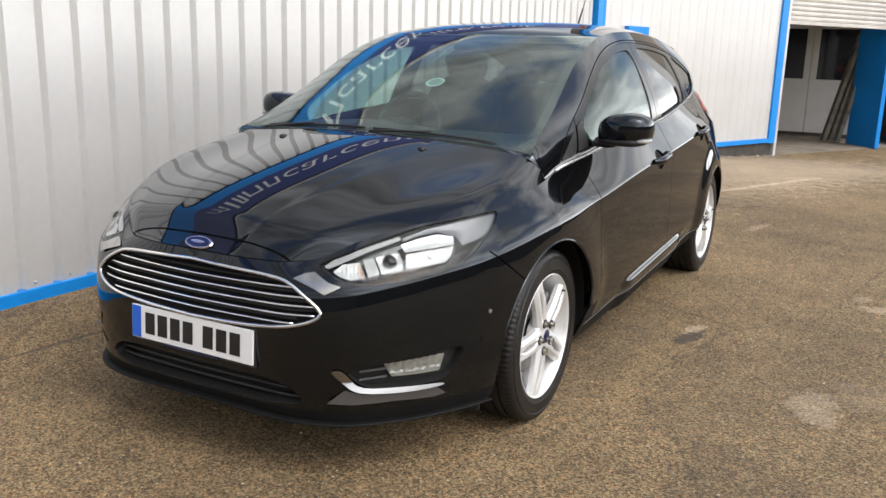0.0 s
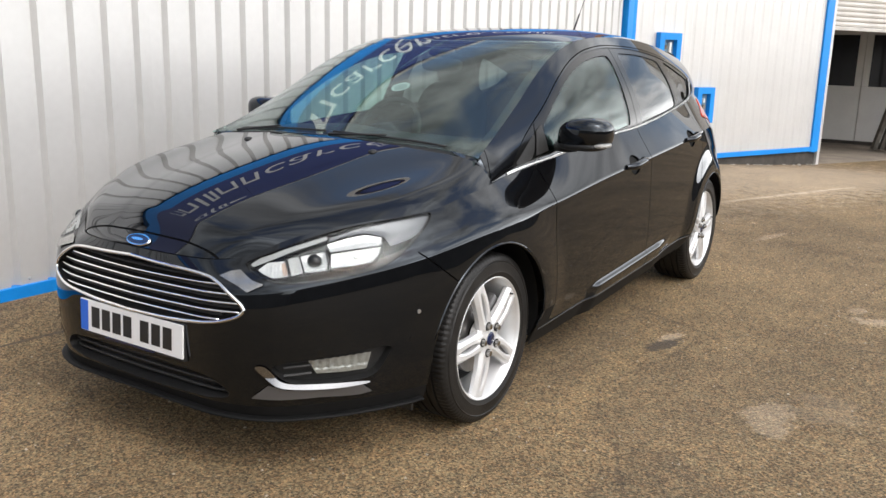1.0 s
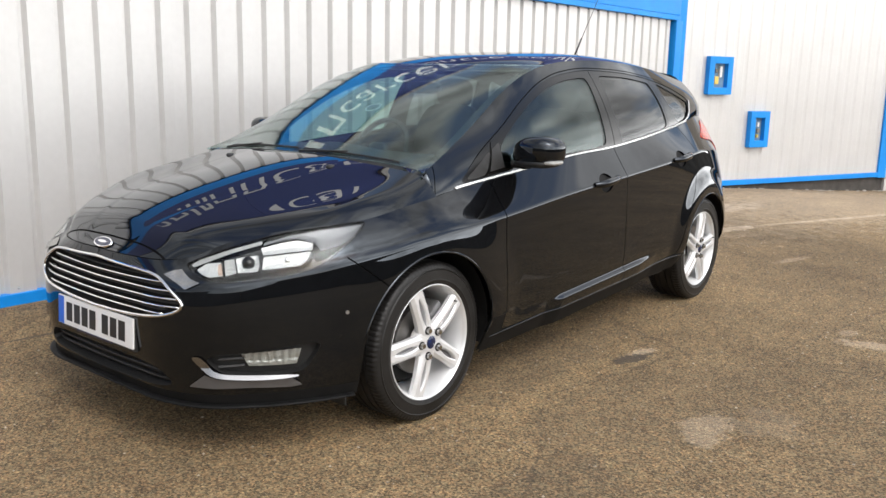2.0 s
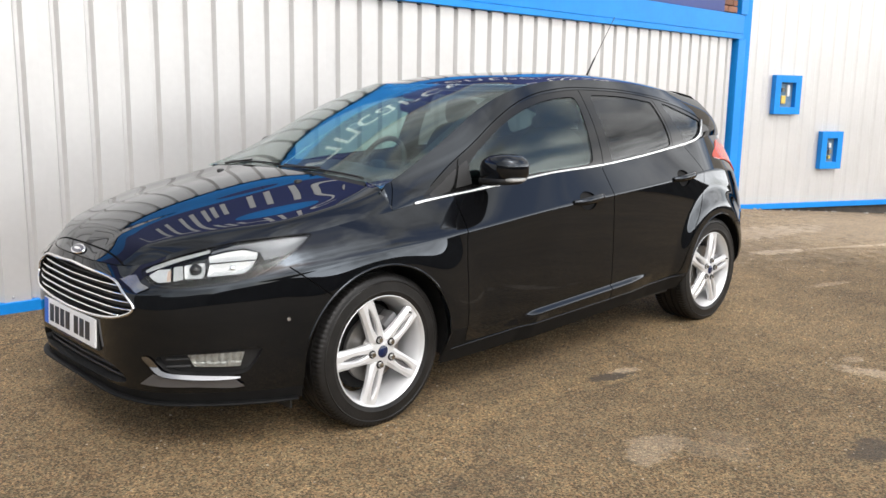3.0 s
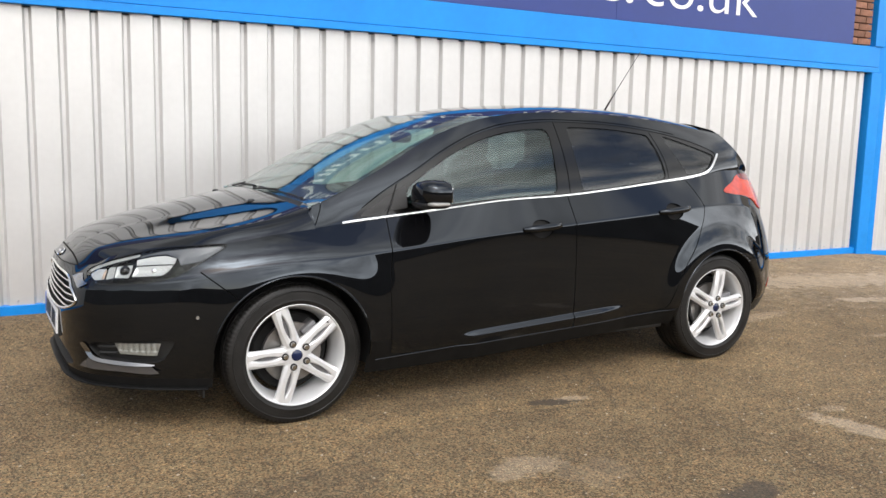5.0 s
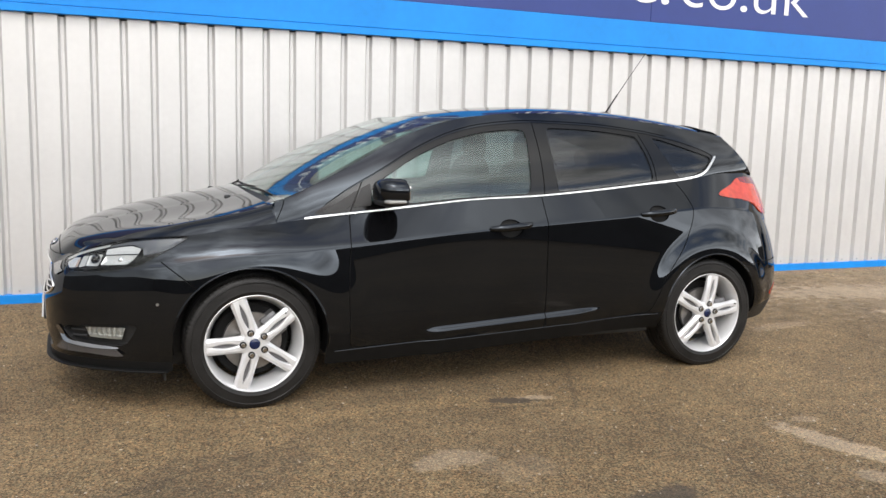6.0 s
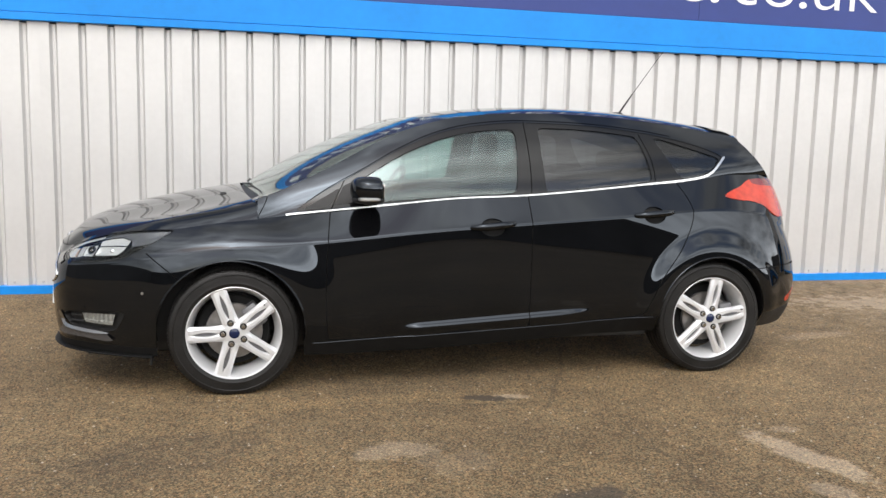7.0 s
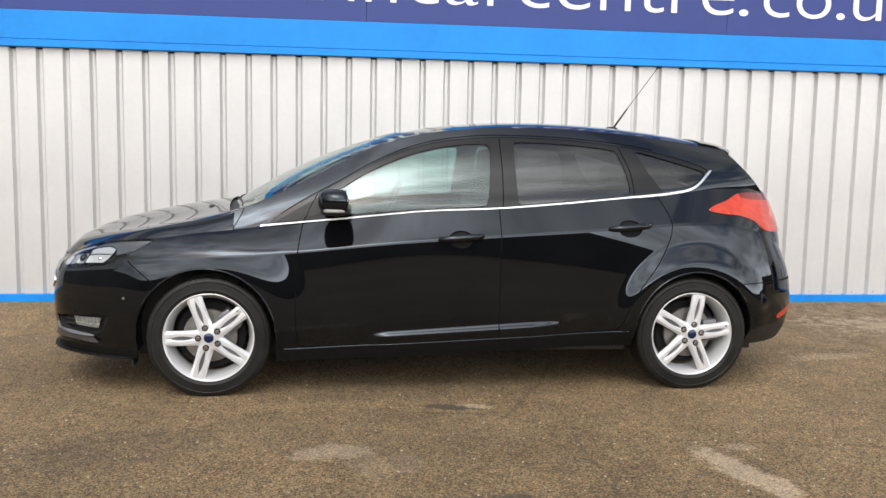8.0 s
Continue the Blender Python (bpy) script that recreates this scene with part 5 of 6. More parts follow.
    # air deflectors under the bumper
    pair("air_deflector", boxed(-.405, -.395, -.78, -.66, .150, .215, 0.003), BLACK_TRIM, label="black rubber air deflector")


build_front()


def build_headlamps():
    both_bowls("headlamp_housing", LAMP_P, GLOSS_BLACK, 0.062, "gloss black headlamp housing")
    lens = both("headlamp", LAMP_P.moved(-0.001), LENS, label="clear headlamp lens", thick=0.003, shadow=False)
    line = smooth_line(LAMP, 2)
    rim, rest = LAMP_P.split(lambda q, v: -to_line(q, line, True) - 0.008)
    both("lens_rim", rim.moved(-0.006), GLOSS_BLACK, parents=lens, label="black lens rim")
    edge, _ = LAMP_P.split(lambda q, v: -to_line(q, line, True) - 0.0022)
    both("lens_seal", edge.moved(0.0012), GLOSS_BLACK, parents=lens, label="thin dark lens edge")
    deep = flank_patch(.45, 1.22, .62, .85, 150, 60)
    backing, _ = cell(deep, [(.50, .684), (.62, .724), (.75, .756), (.84, .772), (.90, .780), (.955, .768), (.955, .740), (.93, .705), (.90, .690), (.78, .680), (.67, .668), (.556, .658), (.524, .668)], 0.026, 0.006, rounds=1)
    unsmoothed(backing, "lamp_backing", GLOSS_BLACK, lens, "gloss black lamp backing")
    guide, deep = cell(deep, [(.474, .692), (.507, .710), (.625, .7395), (.762, .771), (.765, .762), (.645, .732), (.545, .704), (.49, .687)], 0.005, 0.003)
    unsmoothed(guide, "light_guide", WHITE_LAMP, lens, "white light guide")
    amber, deep = cell(deep, [(.597, .701), (.612, .705), (.621, .669), (.603, .667)], 0.010, 0.006)
    unsmoothed(amber, "indicator_bulb", AMBER, lens, "amber indicator insert")
    turn, deep = cell(deep, [(.508, .681), (.545, .702), (.610, .707), (.622, .667), (.57, .661), (.536, .670)], 0.007, 0.008, 0.001, 420)
    unsmoothed(turn, "indicator_cell", REFLECTOR, lens, "bright indicator reflector")
    panel, deep = cell(deep, [(.622, .714), (.660, .719), (.670, .676), (.632, .667)], 0.008, 0.002)
    unsmoothed(panel, "divider", WHITE_LAMP, lens, "pale divider panel")
    low, deep = cell(deep, [(.666, .720), (.745, .730), (.750, .70), (.742, .680), (.675, .676)], 0.007, 0.010)
    unsmoothed(low, "dipped_beam_cell", REFLECTOR, lens, "bright dipped beam reflector")
    brow, deep = cell(deep, [(.757, .750), (.83, .765), (.895, .773), (.948, .764), (.942, .742), (.86, .737), (.765, .729)], 0.006, 0.008)
    unsmoothed(brow, "main_beam_brow", REFLECTOR, lens, "bright reflector brow")
    high, deep = cell(deep, [(.766, .725), (.86, .733), (.938, .738), (.922, .715), (.895, .695), (.79, .687), (.757, .686)], 0.007, 0.012)
    unsmoothed(high, "main_beam_cell", REFLECTOR, lens, "bright main beam reflector")
    shade, deep = cell(deep, [(.770, .766), (.87, .788), (1.025, .807), (1.18, .816), (1.11, .774), (1.055, .754), (.97, .737), (.957, .764), (.897, .778), (.825, .770), (.768, .757)], 0.006, 0.004)
    unsmoothed(shade, "upper_bezel", BEZEL, lens, "grey upper bezel")
    for s, z, r, mat, name, lab in ((.712, .698, .027, GLOSS_BLACK, "projector_ring", "dark projector ring"), (.712, .698, .024, LENS, "projector_lens", "glass projector lens"), (.853, .706, .014, CHROME, "main_bulb_shield", "chrome bulb shield")):
        c = flank_at(s, z, -0.024 if name != "projector_lens" else -0.016)
        bm = bmesh.new()
        bmesh.ops.create_uvsphere(bm, u_segments=20, v_segments=12, radius=r)
        for v in bm.verts:
            v.co = v.co * (0.9 if name == "projector_ring" else 1) + Vector(c)
        pair(name, bm, mat, lens, lab, angle=80)
    # pale facet between the lamp and the corner of the grille
    wedge, _ = flank_patch(.36, .57, .59, .70, 60, 40).split(region([(.378, .655), (.415, .670), (.447, .675), (.500, .650), (.543, .640), (.491, .617), (.455, .632)], 0))
    lift = 0.002 + 0.10 * np.clip(.672 - wedge.q[:, 1], 0, 1)
    unsmoothed(Patch(wedge.v + wedge.n * lift[:, None], wedge.q, wedge.n, wedge.f), "grille_wedge", SMOKED, (car, car), "smoked silver facet beside the grille")


build_headlamps()

# ---- the car: wheels ----


SET_IN = 0.026      # how far the tyre and the rim edge lie inside the face of the hub


def build_wheel():
    wheel = new("wheel")
    wheel.parent = car
    seg = 300
    outer = [(.229, -.098), (.233, -.107), (.241, -.110), (.246, -.1115), (.249, -.1130), (.253, -.1118), (.270, -.1125), (.284, -.1105), (.2865, -.1125), (.290, -.1085), (.3005, -.1065), (.3095, -.100), (.3135, -.091), (.3148, -.075), (.3150, -.064), (.3150, -.062), (.3075, -.061),
             (.3075, -.054), (.3152, -.053), (.3155, -.028), (.3080, -.027), (.3080, -.019), (.3156, -.018), (.3156, 0.0)]
    profile = [(.229 + 1.075 * (r - .229), o + SET_IN) for r, o in outer + [(r, -o) for r, o in outer[-2::-1]]]
    bm = bmesh.new()
    rings = []
    for k in range(seg):
        a = 2 * math.pi * k / seg
        notch = k % 3 == 0
        ring = []
        for r, o in profile:
            rr = r
            if notch and abs(o - SET_IN) > 0.062 and r > 0.300:
                rr = r - 0.0035
            ring.append(bm.verts.new((rr * math.cos(a), o, rr * math.sin(a))))
        rings.append(ring)
    for k in range(seg):
        p, q = rings[k], rings[(k + 1) % seg]
        for i in range(len(profile) - 1):
            bm.faces.new((p[i], p[i + 1], q[i + 1], q[i]))
    bmesh.ops.recalc_face_normals(bm, faces=bm.faces)
    part("tyre", bm, RUBBER, wheel, "black rubber tyre", angle=35)
    lip = [(r, o + SET_IN) for r, o in ((.222, -.092), (.225, -.103), (.231, -.108), (.2365, -.105), (.2365, -.098), (.229, -.094))]
    part("rim_lip", revolve(lip + lip[:1], 96), ALLOY, wheel, "bright silver rim edge", angle=40)
    barrel = [(.224, -.069), (.219, -.062), (.212, -.04), (.198, .0), (.202, .06), (.214, .095)]
    part("rim", revolve(barrel, 96), ALLOY, wheel, "silver inner rim barrel", angle=40)
    part("brake_disc", revolve([(.06, -.018), (.138, -.018), (.140, -.012), (.138, .004), (.06, .004)], 64), DISC_STEEL, wheel, "steel brake disc", angle=40)
    part("brake_shield", revolve([(.0, .02), (.17, .02), (.18, .03)], 48), GAP, wheel, "dark backing shield", angle=40)
    part("brake_caliper", boxed(.085, .165, -.045, .03, -.06, .06, 0.012), ALLOY_DARK, wheel, "grey brake caliper", angle=40)
    hub = [(.0, -.082), (.030, -.082), (.036, -.080), (.052, -.078), (.068, -.074), (.074, -.062), (.070, -.03), (.0, -.03)]
    part("hub", revolve(hub, 60), ALLOY, wheel, "silver hub", angle=30)
    part("centre_cap", revolve([(.0, -.0865), (.022, -.086), (.026, -.083), (.026, -.08)], 36), BADGE_BLUE, wheel, "blue centre cap", angle=40)
    arms = []
    for side in (-1, 1):
        bm = bmesh.new()
        rows = []
        for t in np.linspace(0, 1, 17):
            r = 0.048 + t * (0.2265 - 0.048)
            slot = 0.0105 * math.sin(math.pi * min(1.0, max(0.0, (r - 0.072) / 0.128))) ** 0.8
            out = 0.0405 - 0.002 * math.sin(math.pi * t)
            i0, i1, span = side * slot, side * out, out - slot
            y = -0.079 + 0.005 * t * t - 0.003 * math.sin(math.pi * t)
            d = 0.030 - 0.006 * t
            prof = [(i0, y + d), (i0, y + 0.004 * (slot > 0.002)), (i0 + side * span * 0.16, y - 0.001), (i0 + side * span * 0.62, y - 0.001), (i1, y + 0.011), (i1, y + d)]
            o = 0.0
            rows.append([bm.verts.new((r, yy, o + a)) for a, yy in prof])
        for p, q in zip(rows, rows[1:]):
            for i in range(6):
                bm.faces.new((p[i], p[(i + 1) % 6], q[(i + 1) % 6], q[i]))
        bm.faces.new(rows[0])
        bm.faces.new(rows[-1])
        bmesh.ops.recalc_face_normals(bm, faces=bm.faces)
        arms.append(bm)
    for k in range(5):
        turn = Matrix.Rotation(-radians(72 * k), 4, "Y")
        for a in arms:
            bm = a.copy()
            bmesh.ops.transform(bm, matrix=turn, verts=bm.verts)
            part("spoke", bm, ALLOY, wheel, "silver alloy spoke", angle=28)
        bm = bmesh.new()
        # the floor of the slot between the two arms of a spoke, darkened as if shaded
        box(bm, .078, .190, -.060, -.056, -.0150, .0150)
        bmesh.ops.transform(bm, matrix=turn, verts=bm.verts)
        part("slot_floor", bm, ALLOY_DARK, wheel, "slot floor in the spoke, shade put into its colour")
        bm = bmesh.new()
        bmesh.ops.create_cone(bm, cap_ends=True, segments=12, radius1=.0145, radius2=.0100, depth=.018)
        bmesh.ops.transform(bm, matrix=turn @ pose(.055, -.086, 0, 90, 0, 0), verts=bm.verts)
        # flat black disc that stands in for the shaded recess round the nut
        hole = bmesh.new()
        bmesh.ops.create_cone(hole, cap_ends=True, segments=20, radius1=.0168, radius2=.0168, depth=.004)
        bmesh.ops.transform(hole, matrix=turn @ pose(.055, -.0815, 0, 90, 0, 0), verts=hole.verts)
        part("nut_shade", hole, GAP, wheel, "black disc for the shade round the nut")
        part("wheel_nut", bm, NUT, wheel, "steel wheel nut")
    for a in arms:
        a.free()
    bm = tube([(.205, -.060, 0.02), (.20, -.092, 0.022)], 0.0035, 8)
    part("tyre_valve", bm, BLACK_TRIM, wheel, "black tyre valve")
    return wheel


def copy_part(ob, m):
    made = copy_thing(ob, m)
    made.parent = car
    return made


WHEEL_H = 0.768
first = build_wheel()
first.matrix_basis = pose(0, -WHEEL_H, .3145, 0, -38, 0)
copy_part(first, pose(REAR_AXLE, -WHEEL_H, .3145, 0, -7, 0))
copy_part(first, pose(0, WHEEL_H, .3145, 0, 0, 180) @ pose(0, 0, 0, 0, 21, 0))
copy_part(first, pose(REAR_AXLE, WHEEL_H, .3145, 0, 0, 180) @ pose(0, 0, 0, 0, 50, 0))


def build_underside():
    for cx, rad in OPENINGS:
        bm = bmesh.new()
        rows = []
        for k in range(33):
            a = radians(-14 + k * 208 / 32)
            x, z = cx + rad * math.cos(a), .32 + rad * math.sin(a)
            brim = min(.868, -float(flank_at(float(s_of_x(x)), max(z, float(LOW_Z(s_of_x(x))) + .004), -0.012)[1]))
            rows.append([bm.verts.new((cx + r * math.cos(a), -y, .32 + r * math.sin(a))) for r, y in ((rad + .005, brim), (rad + .015, brim - .018), (rad + .019, .60), (.05, .585))])
        for p, q in zip(rows, rows[1:]):
            for i in range(3):
                bm.faces.new((p[i], p[i + 1], q[i + 1], q[i]))
        pair("wheel_arch_liner", bm, BLACK_TRIM, label="black wheel arch liner")
        # rolled edge of the arch
        pts = []
        for k in range(41):
            a = radians(-6 + k * 192 / 40)
            x, z = cx + (rad + .002) * math.cos(a), .32 + (rad + .002) * math.sin(a)
            pts.append(tuple(flank_at(float(s_of_x(x)), max(z, float(LOW_Z(s_of_x(x))) + .004), -0.004)))
        pair("arch_lip", tube(pts, 0.006, 6), PAINT, label="rolled black arch edge", angle=60)
    xs = np.linspace(.385, 2.255, 40)
    edge = flank_at(s_of_x(xs), .250 + .0478 * (xs - .385), -0.002)
    pair("sill_edge", tube([tuple(p) for p in edge], 0.0045, 8), PAINT, label="thin glossy edge along the sill", angle=60)
    part("underbody", boxed(-.72, 3.12, -.58, .58, .17, .24, 0.01), BLACK_TRIM, car, "black underbody")
    part("underbody", boxed(.37, 2.27, -.78, .78, .215, .26, 0.01), BLACK_TRIM, car, "black floor pan")
    part("bulkhead", boxed(.36, .40, -.70, .70, .25, .86), GAP, car, "dark bulkhead")
    part("engine_bay_floor", boxed(-.70, .36, -.58, .58, .25, .52), GAP, car, "dark engine bay")


build_underside()

# ---- the car: cabin glass edges, mirrors, handles, wipers, aerial ----


def build_fittings():
    # door handles
    for (cx, cz), cup, owner in zip(HANDLES, CUPS, ("front_door", "rear_door")):
        doors = CAR_PARTS[owner]
        for k, right in enumerate((False, True)):
            piece("handle_cup", cup.bowl("handle_cup", PAINT, 0.022, right), doors[k], label="hollow behind the handle")
        s = np.linspace(-1, 1, 15)
        xs = cx + 0.118 * s
        base = flank_at(np.array([float(s_of_x(x)) for x in xs]), cz + 0.004 + 0.010 * s, 0.0)
        lift = 0.030 * (1 - np.abs(s) ** 4)
        pts = [(p[0], p[1] - l, p[2]) for p, l in zip(base, lift)]
        pair("handle", tube(pts, [0.0170 * (1 - 0.35 * abs(a) ** 3) for a in s], 10, flat=1.15), PAINT, doors, "glossy black door handle", angle=60)
    # door mirrors
    shell = blob(.648, -.892, 1.036, .086, .112, .062, 0.66, 40, 24)
    for v in shell.verts:
        t = (v.co.y + .892) / .112
        v.co.z += 0.010 * -t - 0.012 * t * t
        v.co.x += 0.02 * t * t
        if v.co.x > .70:
            v.co.x = .70 + (v.co.x - .70) * 0.35
    mirrors = pair("door_mirror", shell, PAINT, label="glossy black door mirror", angle=60)
    lower = blob(.652, -.886, .985, .080, .098, .022, 0.7, 32, 12)
    pair("mirror_base", lower, BLACK_TRIM, mirrors, "black mirror underside", angle=60)
    pair("mirror_arm", tube([(.665, -.850, .972), (.66, -.815, .965), (.655, -.765, .972)], [.026, .024, .03], 12, flat=0.7), BLACK_TRIM, mirrors, "black mirror arm", angle=60)
    lamp = blob(.646, -.957, .991, .055, .048, .0105, 0.6, 28, 12)
    pair("mirror_indicator", lamp, WHITE_LAMP, mirrors, "pale indicator strip", angle=60)
    glass = boxed(.715, .719, -.975, -.815, .995, 1.065, 0.002)
    pair("mirror_glass", glass, CHROME, mirrors, "mirror glass")
    sail = Patch.grid(greenhouse, np.linspace(.48, .625, 30), np.linspace(0.0, .62, 30)).split(side_region([(.50, .944), (.592, .957), (.598, 1.062), (.548, 1.038)], 0))[0]
    both("mirror_sail", sail.moved(0.002), BLACK_TRIM, label="black mirror mounting triangle", thick=0.004)
    # cowl and wipers
    w = np.linspace(0, .79, 30)
    ha, sa = hood(np.full(30, .995), w), screen(np.full(30, .03), w)
    bm = bmesh.new()
    a, b = np.stack([ha[0] - .02, -ha[1], ha[2] - .018], 1), np.stack([sa[0], -sa[1], sa[2] - .010], 1)
    left = [[bm.verts.new(p) for p in (tuple(a[i]), tuple((a[i] + b[i]) / 2 + np.array([0, 0, -.006])), tuple(b[i]))] for i in range(30)]
    for p, q in zip(left, left[1:]):
        for i in range(2):
            bm.faces.new((p[i], p[i + 1], q[i + 1], q[i]))
    pair("cowl", bm, BLACK_TRIM, label="black scuttle panel")
    # body corner between the bonnet, the windscreen and the pillar
    n = 24
    k = np.linspace(0, 1, n)
    q = hood(np.full(n, .996), .80 + .20 * k)
    a = np.stack([q[0], -q[1], q[2]], 1)
    q = screen(np.full(n, .004), np.minimum(.80 + .5 * k, 1.0))
    b = np.stack([q[0], -q[1], q[2]], 1)
    q = greenhouse(np.full(n, .124), np.clip(1 - (k - .4) / .6, 0, 1))
    c = np.stack([q[0], -q[1], q[2]], 1)
    b = np.where((k < .4)[:, None], b, c)
    b[:, 0] = np.maximum(b[:, 0], .123)
    b[:, 2] -= .003 * np.clip((.6 - k) / .2, 0, 1)
    bm = bmesh.new()
    rows = [[bm.verts.new(tuple(a[i] * (1 - t) + b[i] * t)) for t in (0, .33, .67, 1)] for i in range(n)]
    for p, q in zip(rows, rows[1:]):
        for i in range(3):
            bm.faces.new((p[i], p[i + 1], q[i + 1], q[i]))
    bmesh.ops.recalc_face_normals(bm, faces=bm.faces)
    pair("pillar_foot", bm, PAINT, label="glossy black corner between bonnet and pillar", angle=120)
    for y0, y1, px in ((.56, .02, .60), (-.02, -.54, -.06)):
        ys = np.linspace(y0, y1, 13)
        wv = np.abs(ys) / float(RAIL_H(.35))
        q = screen(np.full(13, .022), wv)
        part("wiper_blade", tube([(x, y, z + .005) for x, y, z in zip(q[0], ys, q[2])], .0034, 8, flat=1.3), BLACK_TRIM, car, "black wiper blade", smooth=True)
        q2 = screen(np.full(13, .004), wv)
        mid = 6
        part("wiper_arm", tube([(q2[0][0] - .015, ys[0] * 1.01, q2[2][0] + .004), (q2[0][3], ys[3], q2[2][3] + .012), (q[0][mid], ys[mid], q[2][mid] + .015)], [.006, .005, .0035], 8), BLACK_TRIM, car, "black wiper arm", smooth=True)
    for y in (-.33, .33):
        u = np.array([.86])
        x, h, z = hood(u, np.array([abs(y) / .72]))
        part("washer_jet", blob(float(x[0]), y, float(z[0]) + .005, .019, .016, .011, .8, 14, 8), BLACK_TRIM, car, "black washer jet", smooth=True)
    # aerial
    part("aerial_base", blob(2.40, 0, 1.468, .045, .020, .016, .9, 20, 10), BLACK_TRIM, car, "black aerial base", smooth=True)
    part("aerial", tube([(2.415, 0, 1.478), (2.50, 0, 1.600)], [.0065, .005], 8), BLACK_TRIM, car, "black aerial foot", smooth=True)
    part("aerial_rod", tube([(2.50, 0, 1.600), (2.70, 0, 1.875)], .0022, 6), BLACK_TRIM, car, "thin black aerial rod", smooth=True)


build_fittings()

# ---- the car: tail ----


def build_tail():
    lens, _ = TAIL_P.split(lambda q, v: v[:, 0] - 3.5)
    white, red = lens.split(side_region([(3.16, .95), (3.4, .93), (3.4, 1.03), (3.19, 1.035)], 1))
    dark, red = red.split(side_region([(3.02, 1.06), (3.4, 1.04), (3.4, 1.2), (2.95, 1.2), (2.95, 1.075)], 1))
    lamps = both("tail_lamp", red.moved(0.006), RED_LENS, label="red tail lamp", thick=0.012)
    both("tail_lamp_crown", dark.moved(0.006), DEEP_RED, parents=lamps, label="deep red upper lens", thick=0.012)
    both("tail_lamp_insert", white.moved(0.006), PALE_RED, parents=lamps, label="pale lower insert", thick=0.012)
    refl = strip_on([(4.72, .395), (4.83, .425), (4.93, .44)], 0.016, (4.6, 5.05, .35, .49, 30, 20), 1)
    both("rear_reflector", refl.moved(0.003), RED_LENS, label="red bumper reflector", thick=0.005)
    us, ws = np.linspace(0, 1, 24), np.linspace(0, 1, 24)

    def hatch(u, w):
        z = 1.12 + 0.215 * u
        xe = 3.13 - (z - 1.12) * 0.95
        v = np.clip((z - BELT_Z(xe)) / (RAIL_Z(xe) - BELT_Z(xe)), 0, 1)
        _, he, _ = greenhouse(xe, v)
        return xe + (0.11 - 0.03 * u) * (1 - w ** 2.4), he * w, z + 0.02 * (1 - w * w) * u
    p = Patch.grid(hatch, us, ws)
    p = Patch(p.v, p.q, -p.n, p.f[:, ::-1])
    both("hatch", p, PAINT, label="glossy black tailgate")

    def shelf(u, w):
        x, h, z = flank(LENGTH - 0.62 + 0.62 * (1 - w) , np.ones_like(w))
        xe, he, ze = hatch(0 * u, w)
        return x * (1 - u) + xe * u, h * (1 - u) + he * u, z * (1 - u) + ze * u
    q = Patch.grid(shelf, np.linspace(0, 1, 4), ws)
    both("tailgate_ledge", q, PAINT, label="glossy black tailgate ledge")
    # roof spoiler
    bm = bmesh.new()
    rows = []
    for y in np.linspace(-.50, .50, 25):
        e = abs(y) / .50
        x0, x1 = 2.80 - .02 * e ** 2, 3.09 - .13 * e ** 2.4
        z0 = float(roof(np.array([(x0 - 1.035) / 1.965]), np.array([e * .93]))[2][0]) + .004
        z1 = 1.372 - .038 * e ** 2
        rows.append([bm.verts.new(c) for c in ((x0, y, z0), ((x0 + x1) / 2, y, (z0 + z1) / 2 + .010), (x1 - .012, y, z1 + .002), (x1, y, z1 - .008), (x1 - .004, y, z1 - .030), ((x0 + x1) / 2 + .03, y, (z0 + z1) / 2 - .045), (x0, y, z0 - .03))])
    for p, q in zip(rows, rows[1:]):
        for i in range(7):
            bm.faces.new((p[i], p[(i + 1) % 7], q[(i + 1) % 7], q[i]))
    bm.faces.new(rows[0])
    bm.faces.new(rows[-1])
    bmesh.ops.recalc_face_normals(bm, faces=bm.faces)
    part("roof_spoiler", bm, PAINT, car, "glossy black roof spoiler", angle=35)


build_tail()

# ---- the car: cabin ----


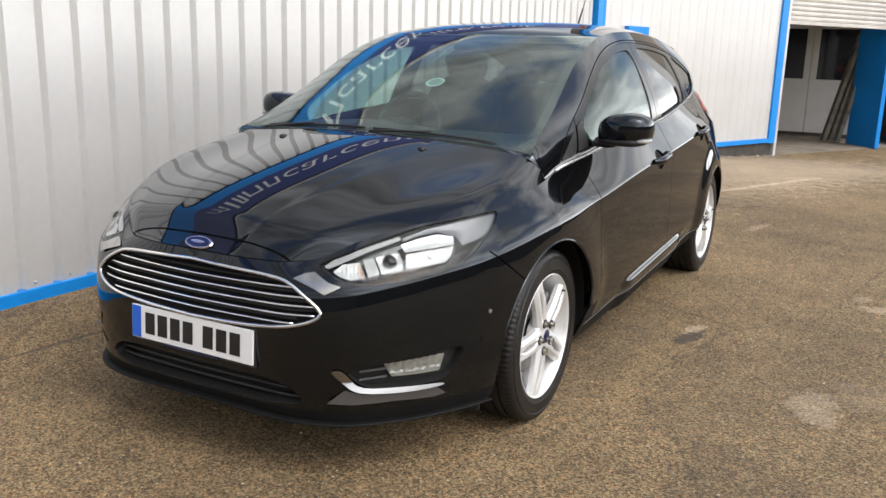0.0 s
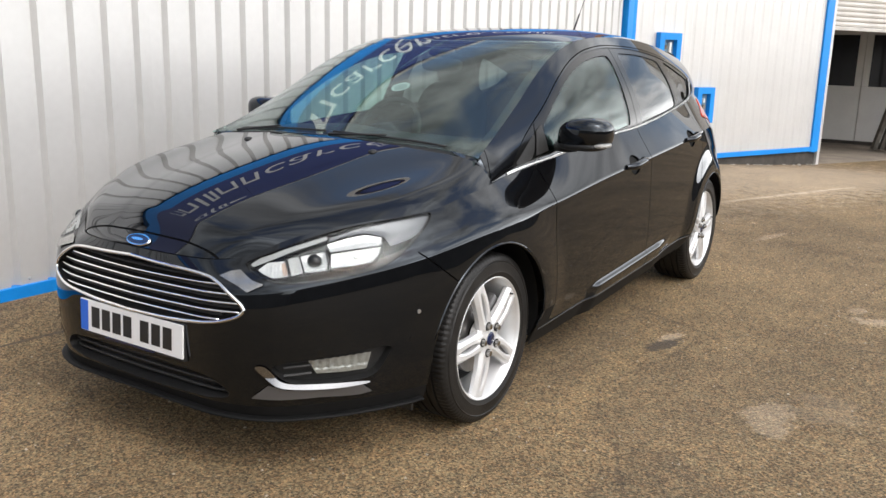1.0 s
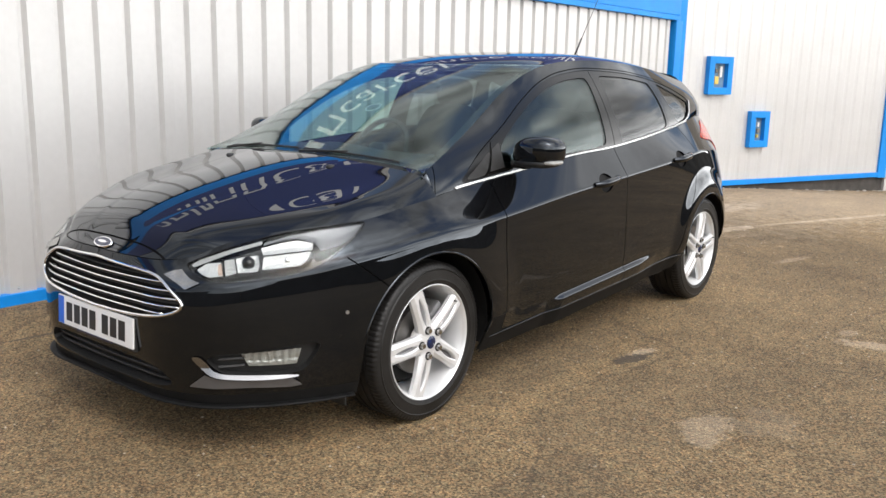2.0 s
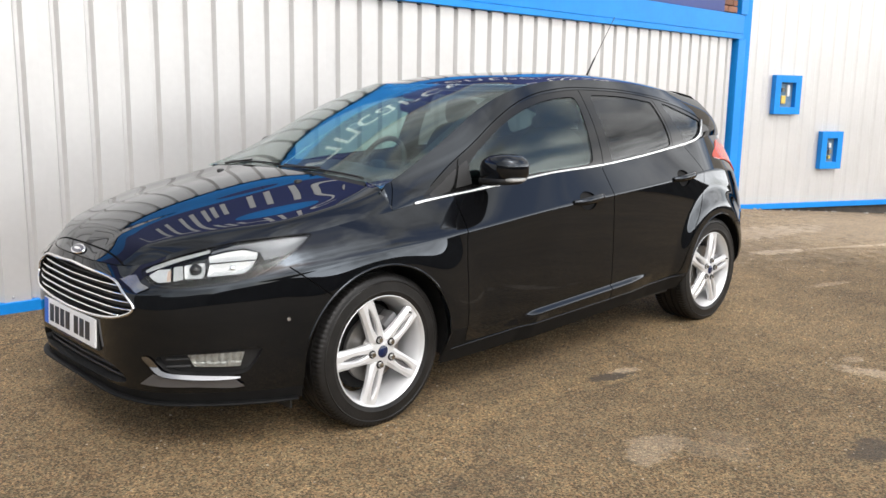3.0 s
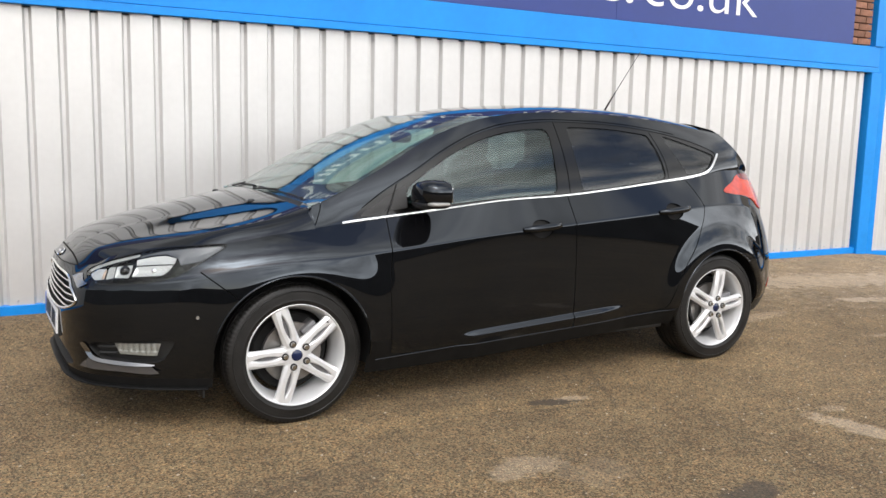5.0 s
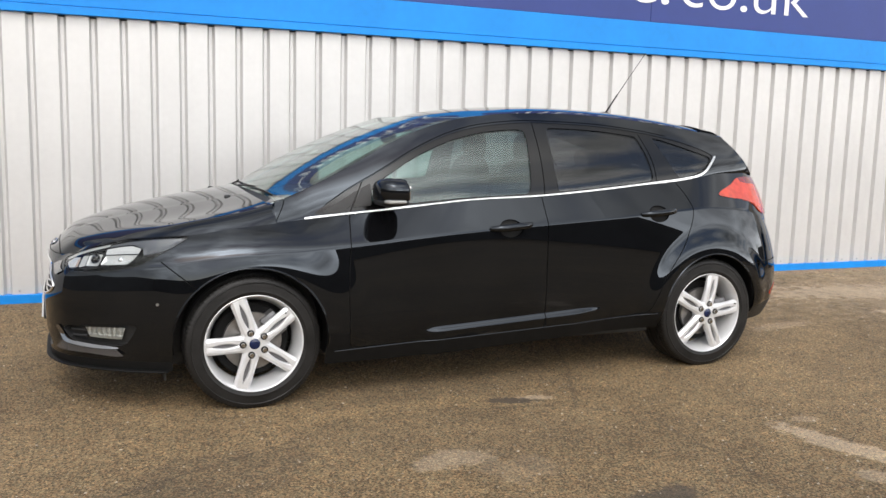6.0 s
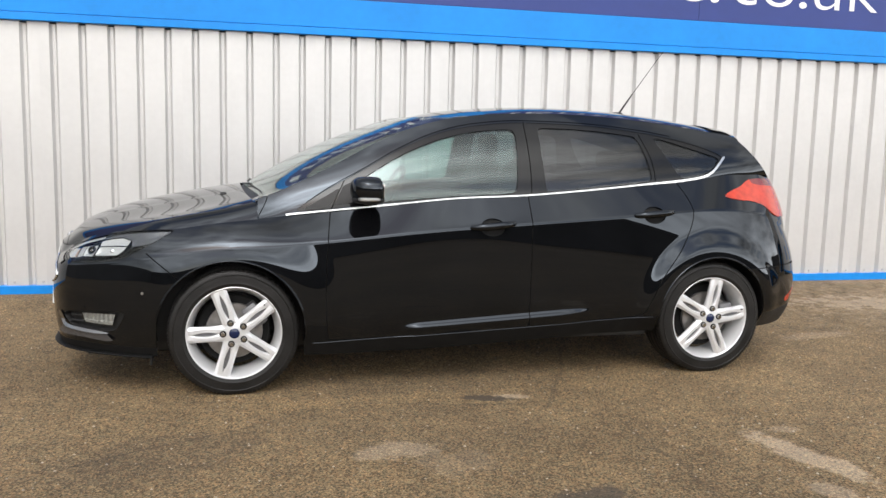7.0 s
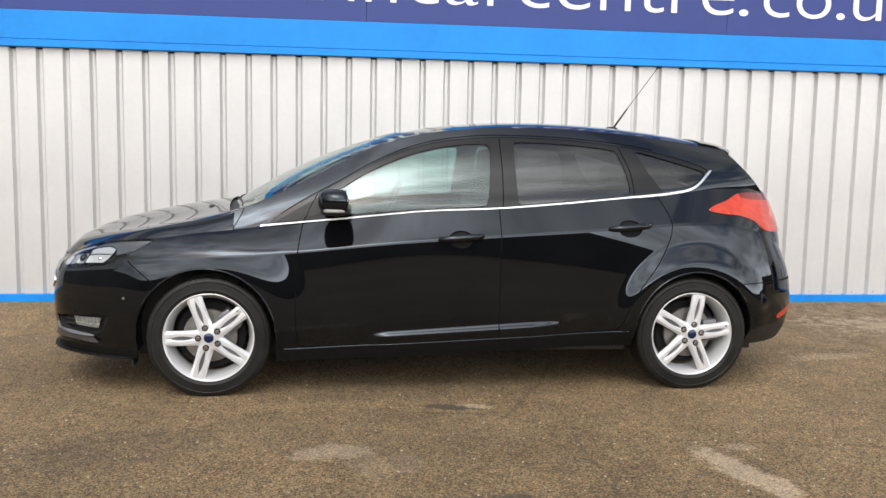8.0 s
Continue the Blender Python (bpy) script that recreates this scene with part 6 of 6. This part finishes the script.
def build_cabin():
    dash = bmesh.new()
    rows = []
    for y in np.linspace(-.70, .70, 21):
        hump = 0.02 * math.exp(-((y - .36) / .16) ** 2)
        rows.append([dash.verts.new((x, y, z)) for x, z in ((.36, .93), (.48, .965), (.66, .975 + hump), (.78, .955 + hump), (.83, .90), (.80, .70), (.70, .45))])
    for p, q in zip(rows, rows[1:]):
        for i in range(6):
            dash.faces.new((p[i], q[i], q[i + 1], p[i + 1]))
    bmesh.ops.recalc_face_normals(dash, faces=dash.faces)
    part("dashboard", dash, DASH, car, "dark grey dashboard", smooth=True)
    ring = [(r * 0 + 1.0 + .19 * math.sin(a) * .42, .37 + .185 * math.cos(a), .93 + .185 * math.sin(a) * .9) for r, a in ((0, 2 * math.pi * k / 32) for k in range(32))]
    wheel = part("steering_wheel", tube(ring, .015, 8, closed=True), DASH, car, "black steering wheel", smooth=True)
    part("wheel_hub", blob(.985, .37, .925, .03, .075, .055, .8, 18, 10), DASH, wheel, "black wheel hub", smooth=True)
    for y in (-.37, .37):
        seat = part("seat", blob(1.27, y, .50, .27, .25, .11, .55), SEAT_CLOTH, car, "dark cloth front seat", smooth=True)
        back = blob(0, 0, 0, .085, .235, .33, .6)
        bmesh.ops.transform(back, matrix=pose(1.57, y, .86, 0, 14, 0), verts=back.verts)
        part("backrest", back, SEAT_CLOTH, seat, smooth=True)
        part("headrest", blob(1.655, y, 1.245, .05, .125, .085, .65), SEAT_CLOTH, seat, smooth=True)
        for dy in (-.05, .05):
            part("headrest_post", tube([(1.635, y + dy, 1.10), (1.65, y + dy, 1.20)], .007, 8), CHROME, seat)
    bench = part("rear_bench", blob(2.10, 0, .50, .25, .62, .12, .5), SEAT_CLOTH, car, "dark cloth rear bench", smooth=True)
    back = blob(0, 0, 0, .08, .62, .32, .5)
    bmesh.ops.transform(back, matrix=pose(2.42, 0, .82, 0, 18, 0), verts=back.verts)
    part("bench_back", back, SEAT_CLOTH, bench, smooth=True)
    for y in (-.40, 0, .40):
        part("headrest", blob(2.53, y, 1.17, .05, .12, .06, .65), SEAT_CLOTH, bench, smooth=True)
    part("load_cover", boxed(2.62, 3.1, -.55, .55, .98, 1.0, 0.005), DASH, car, "dark load cover")
    part("tunnel", boxed(.8, 1.9, -.12, .12, .25, .55, 0.03), DASH, car, "dark centre console")
    part("rear_view_mirror", blob(.93, 0.0, 1.285, .022, .115, .032, .6), DASH, car, "black rear view mirror", smooth=True)
    part("sensor_pod", blob(.93, 0.0, 1.345, .06, .06, .022, .7), DASH, car, "black screen sensor pod", smooth=True)
    for k, right in enumerate((-1, 1)):
        part("door_card", boxed(.5, 2.4, right * .74 - .02, right * .74 + .02, .30, .93, 0.01), DASH, car, "dark door lining")
    # round pale sticker on the screen
    bm = bmesh.new()
    for k in range(36):
        a, b = 2 * math.pi * k / 36, 2 * math.pi * (k + 1) / 36
        bm.faces.new([bm.verts.new((r * math.cos(t), r * math.sin(t), 0)) for r, t in ((.031, a), (.042, a), (.042, b), (.031, b))])
    bmesh.ops.remove_doubles(bm, verts=bm.verts, dist=1e-5)
    c = screen(np.array([.46]), np.array([.16]))
    slope = math.degrees(math.atan2(.41, .90))
    sticker_at = pose(float(c[0][0]) + .012, -float(c[1][0]), float(c[2][0]) - .010, 0, -slope, 0)
    bmesh.ops.transform(bm, matrix=sticker_at, verts=bm.verts)
    ring = part("screen_sticker", bm, PAPER, car, "round pale sticker inside the screen")
    face = bmesh.new()
    bmesh.ops.create_circle(face, cap_ends=True, segments=36, radius=.0308)
    bmesh.ops.transform(face, matrix=sticker_at, verts=face.verts)
    part("sticker_face", face, STICKER_GREY, ring, "grey-green face of the sticker")


build_cabin()
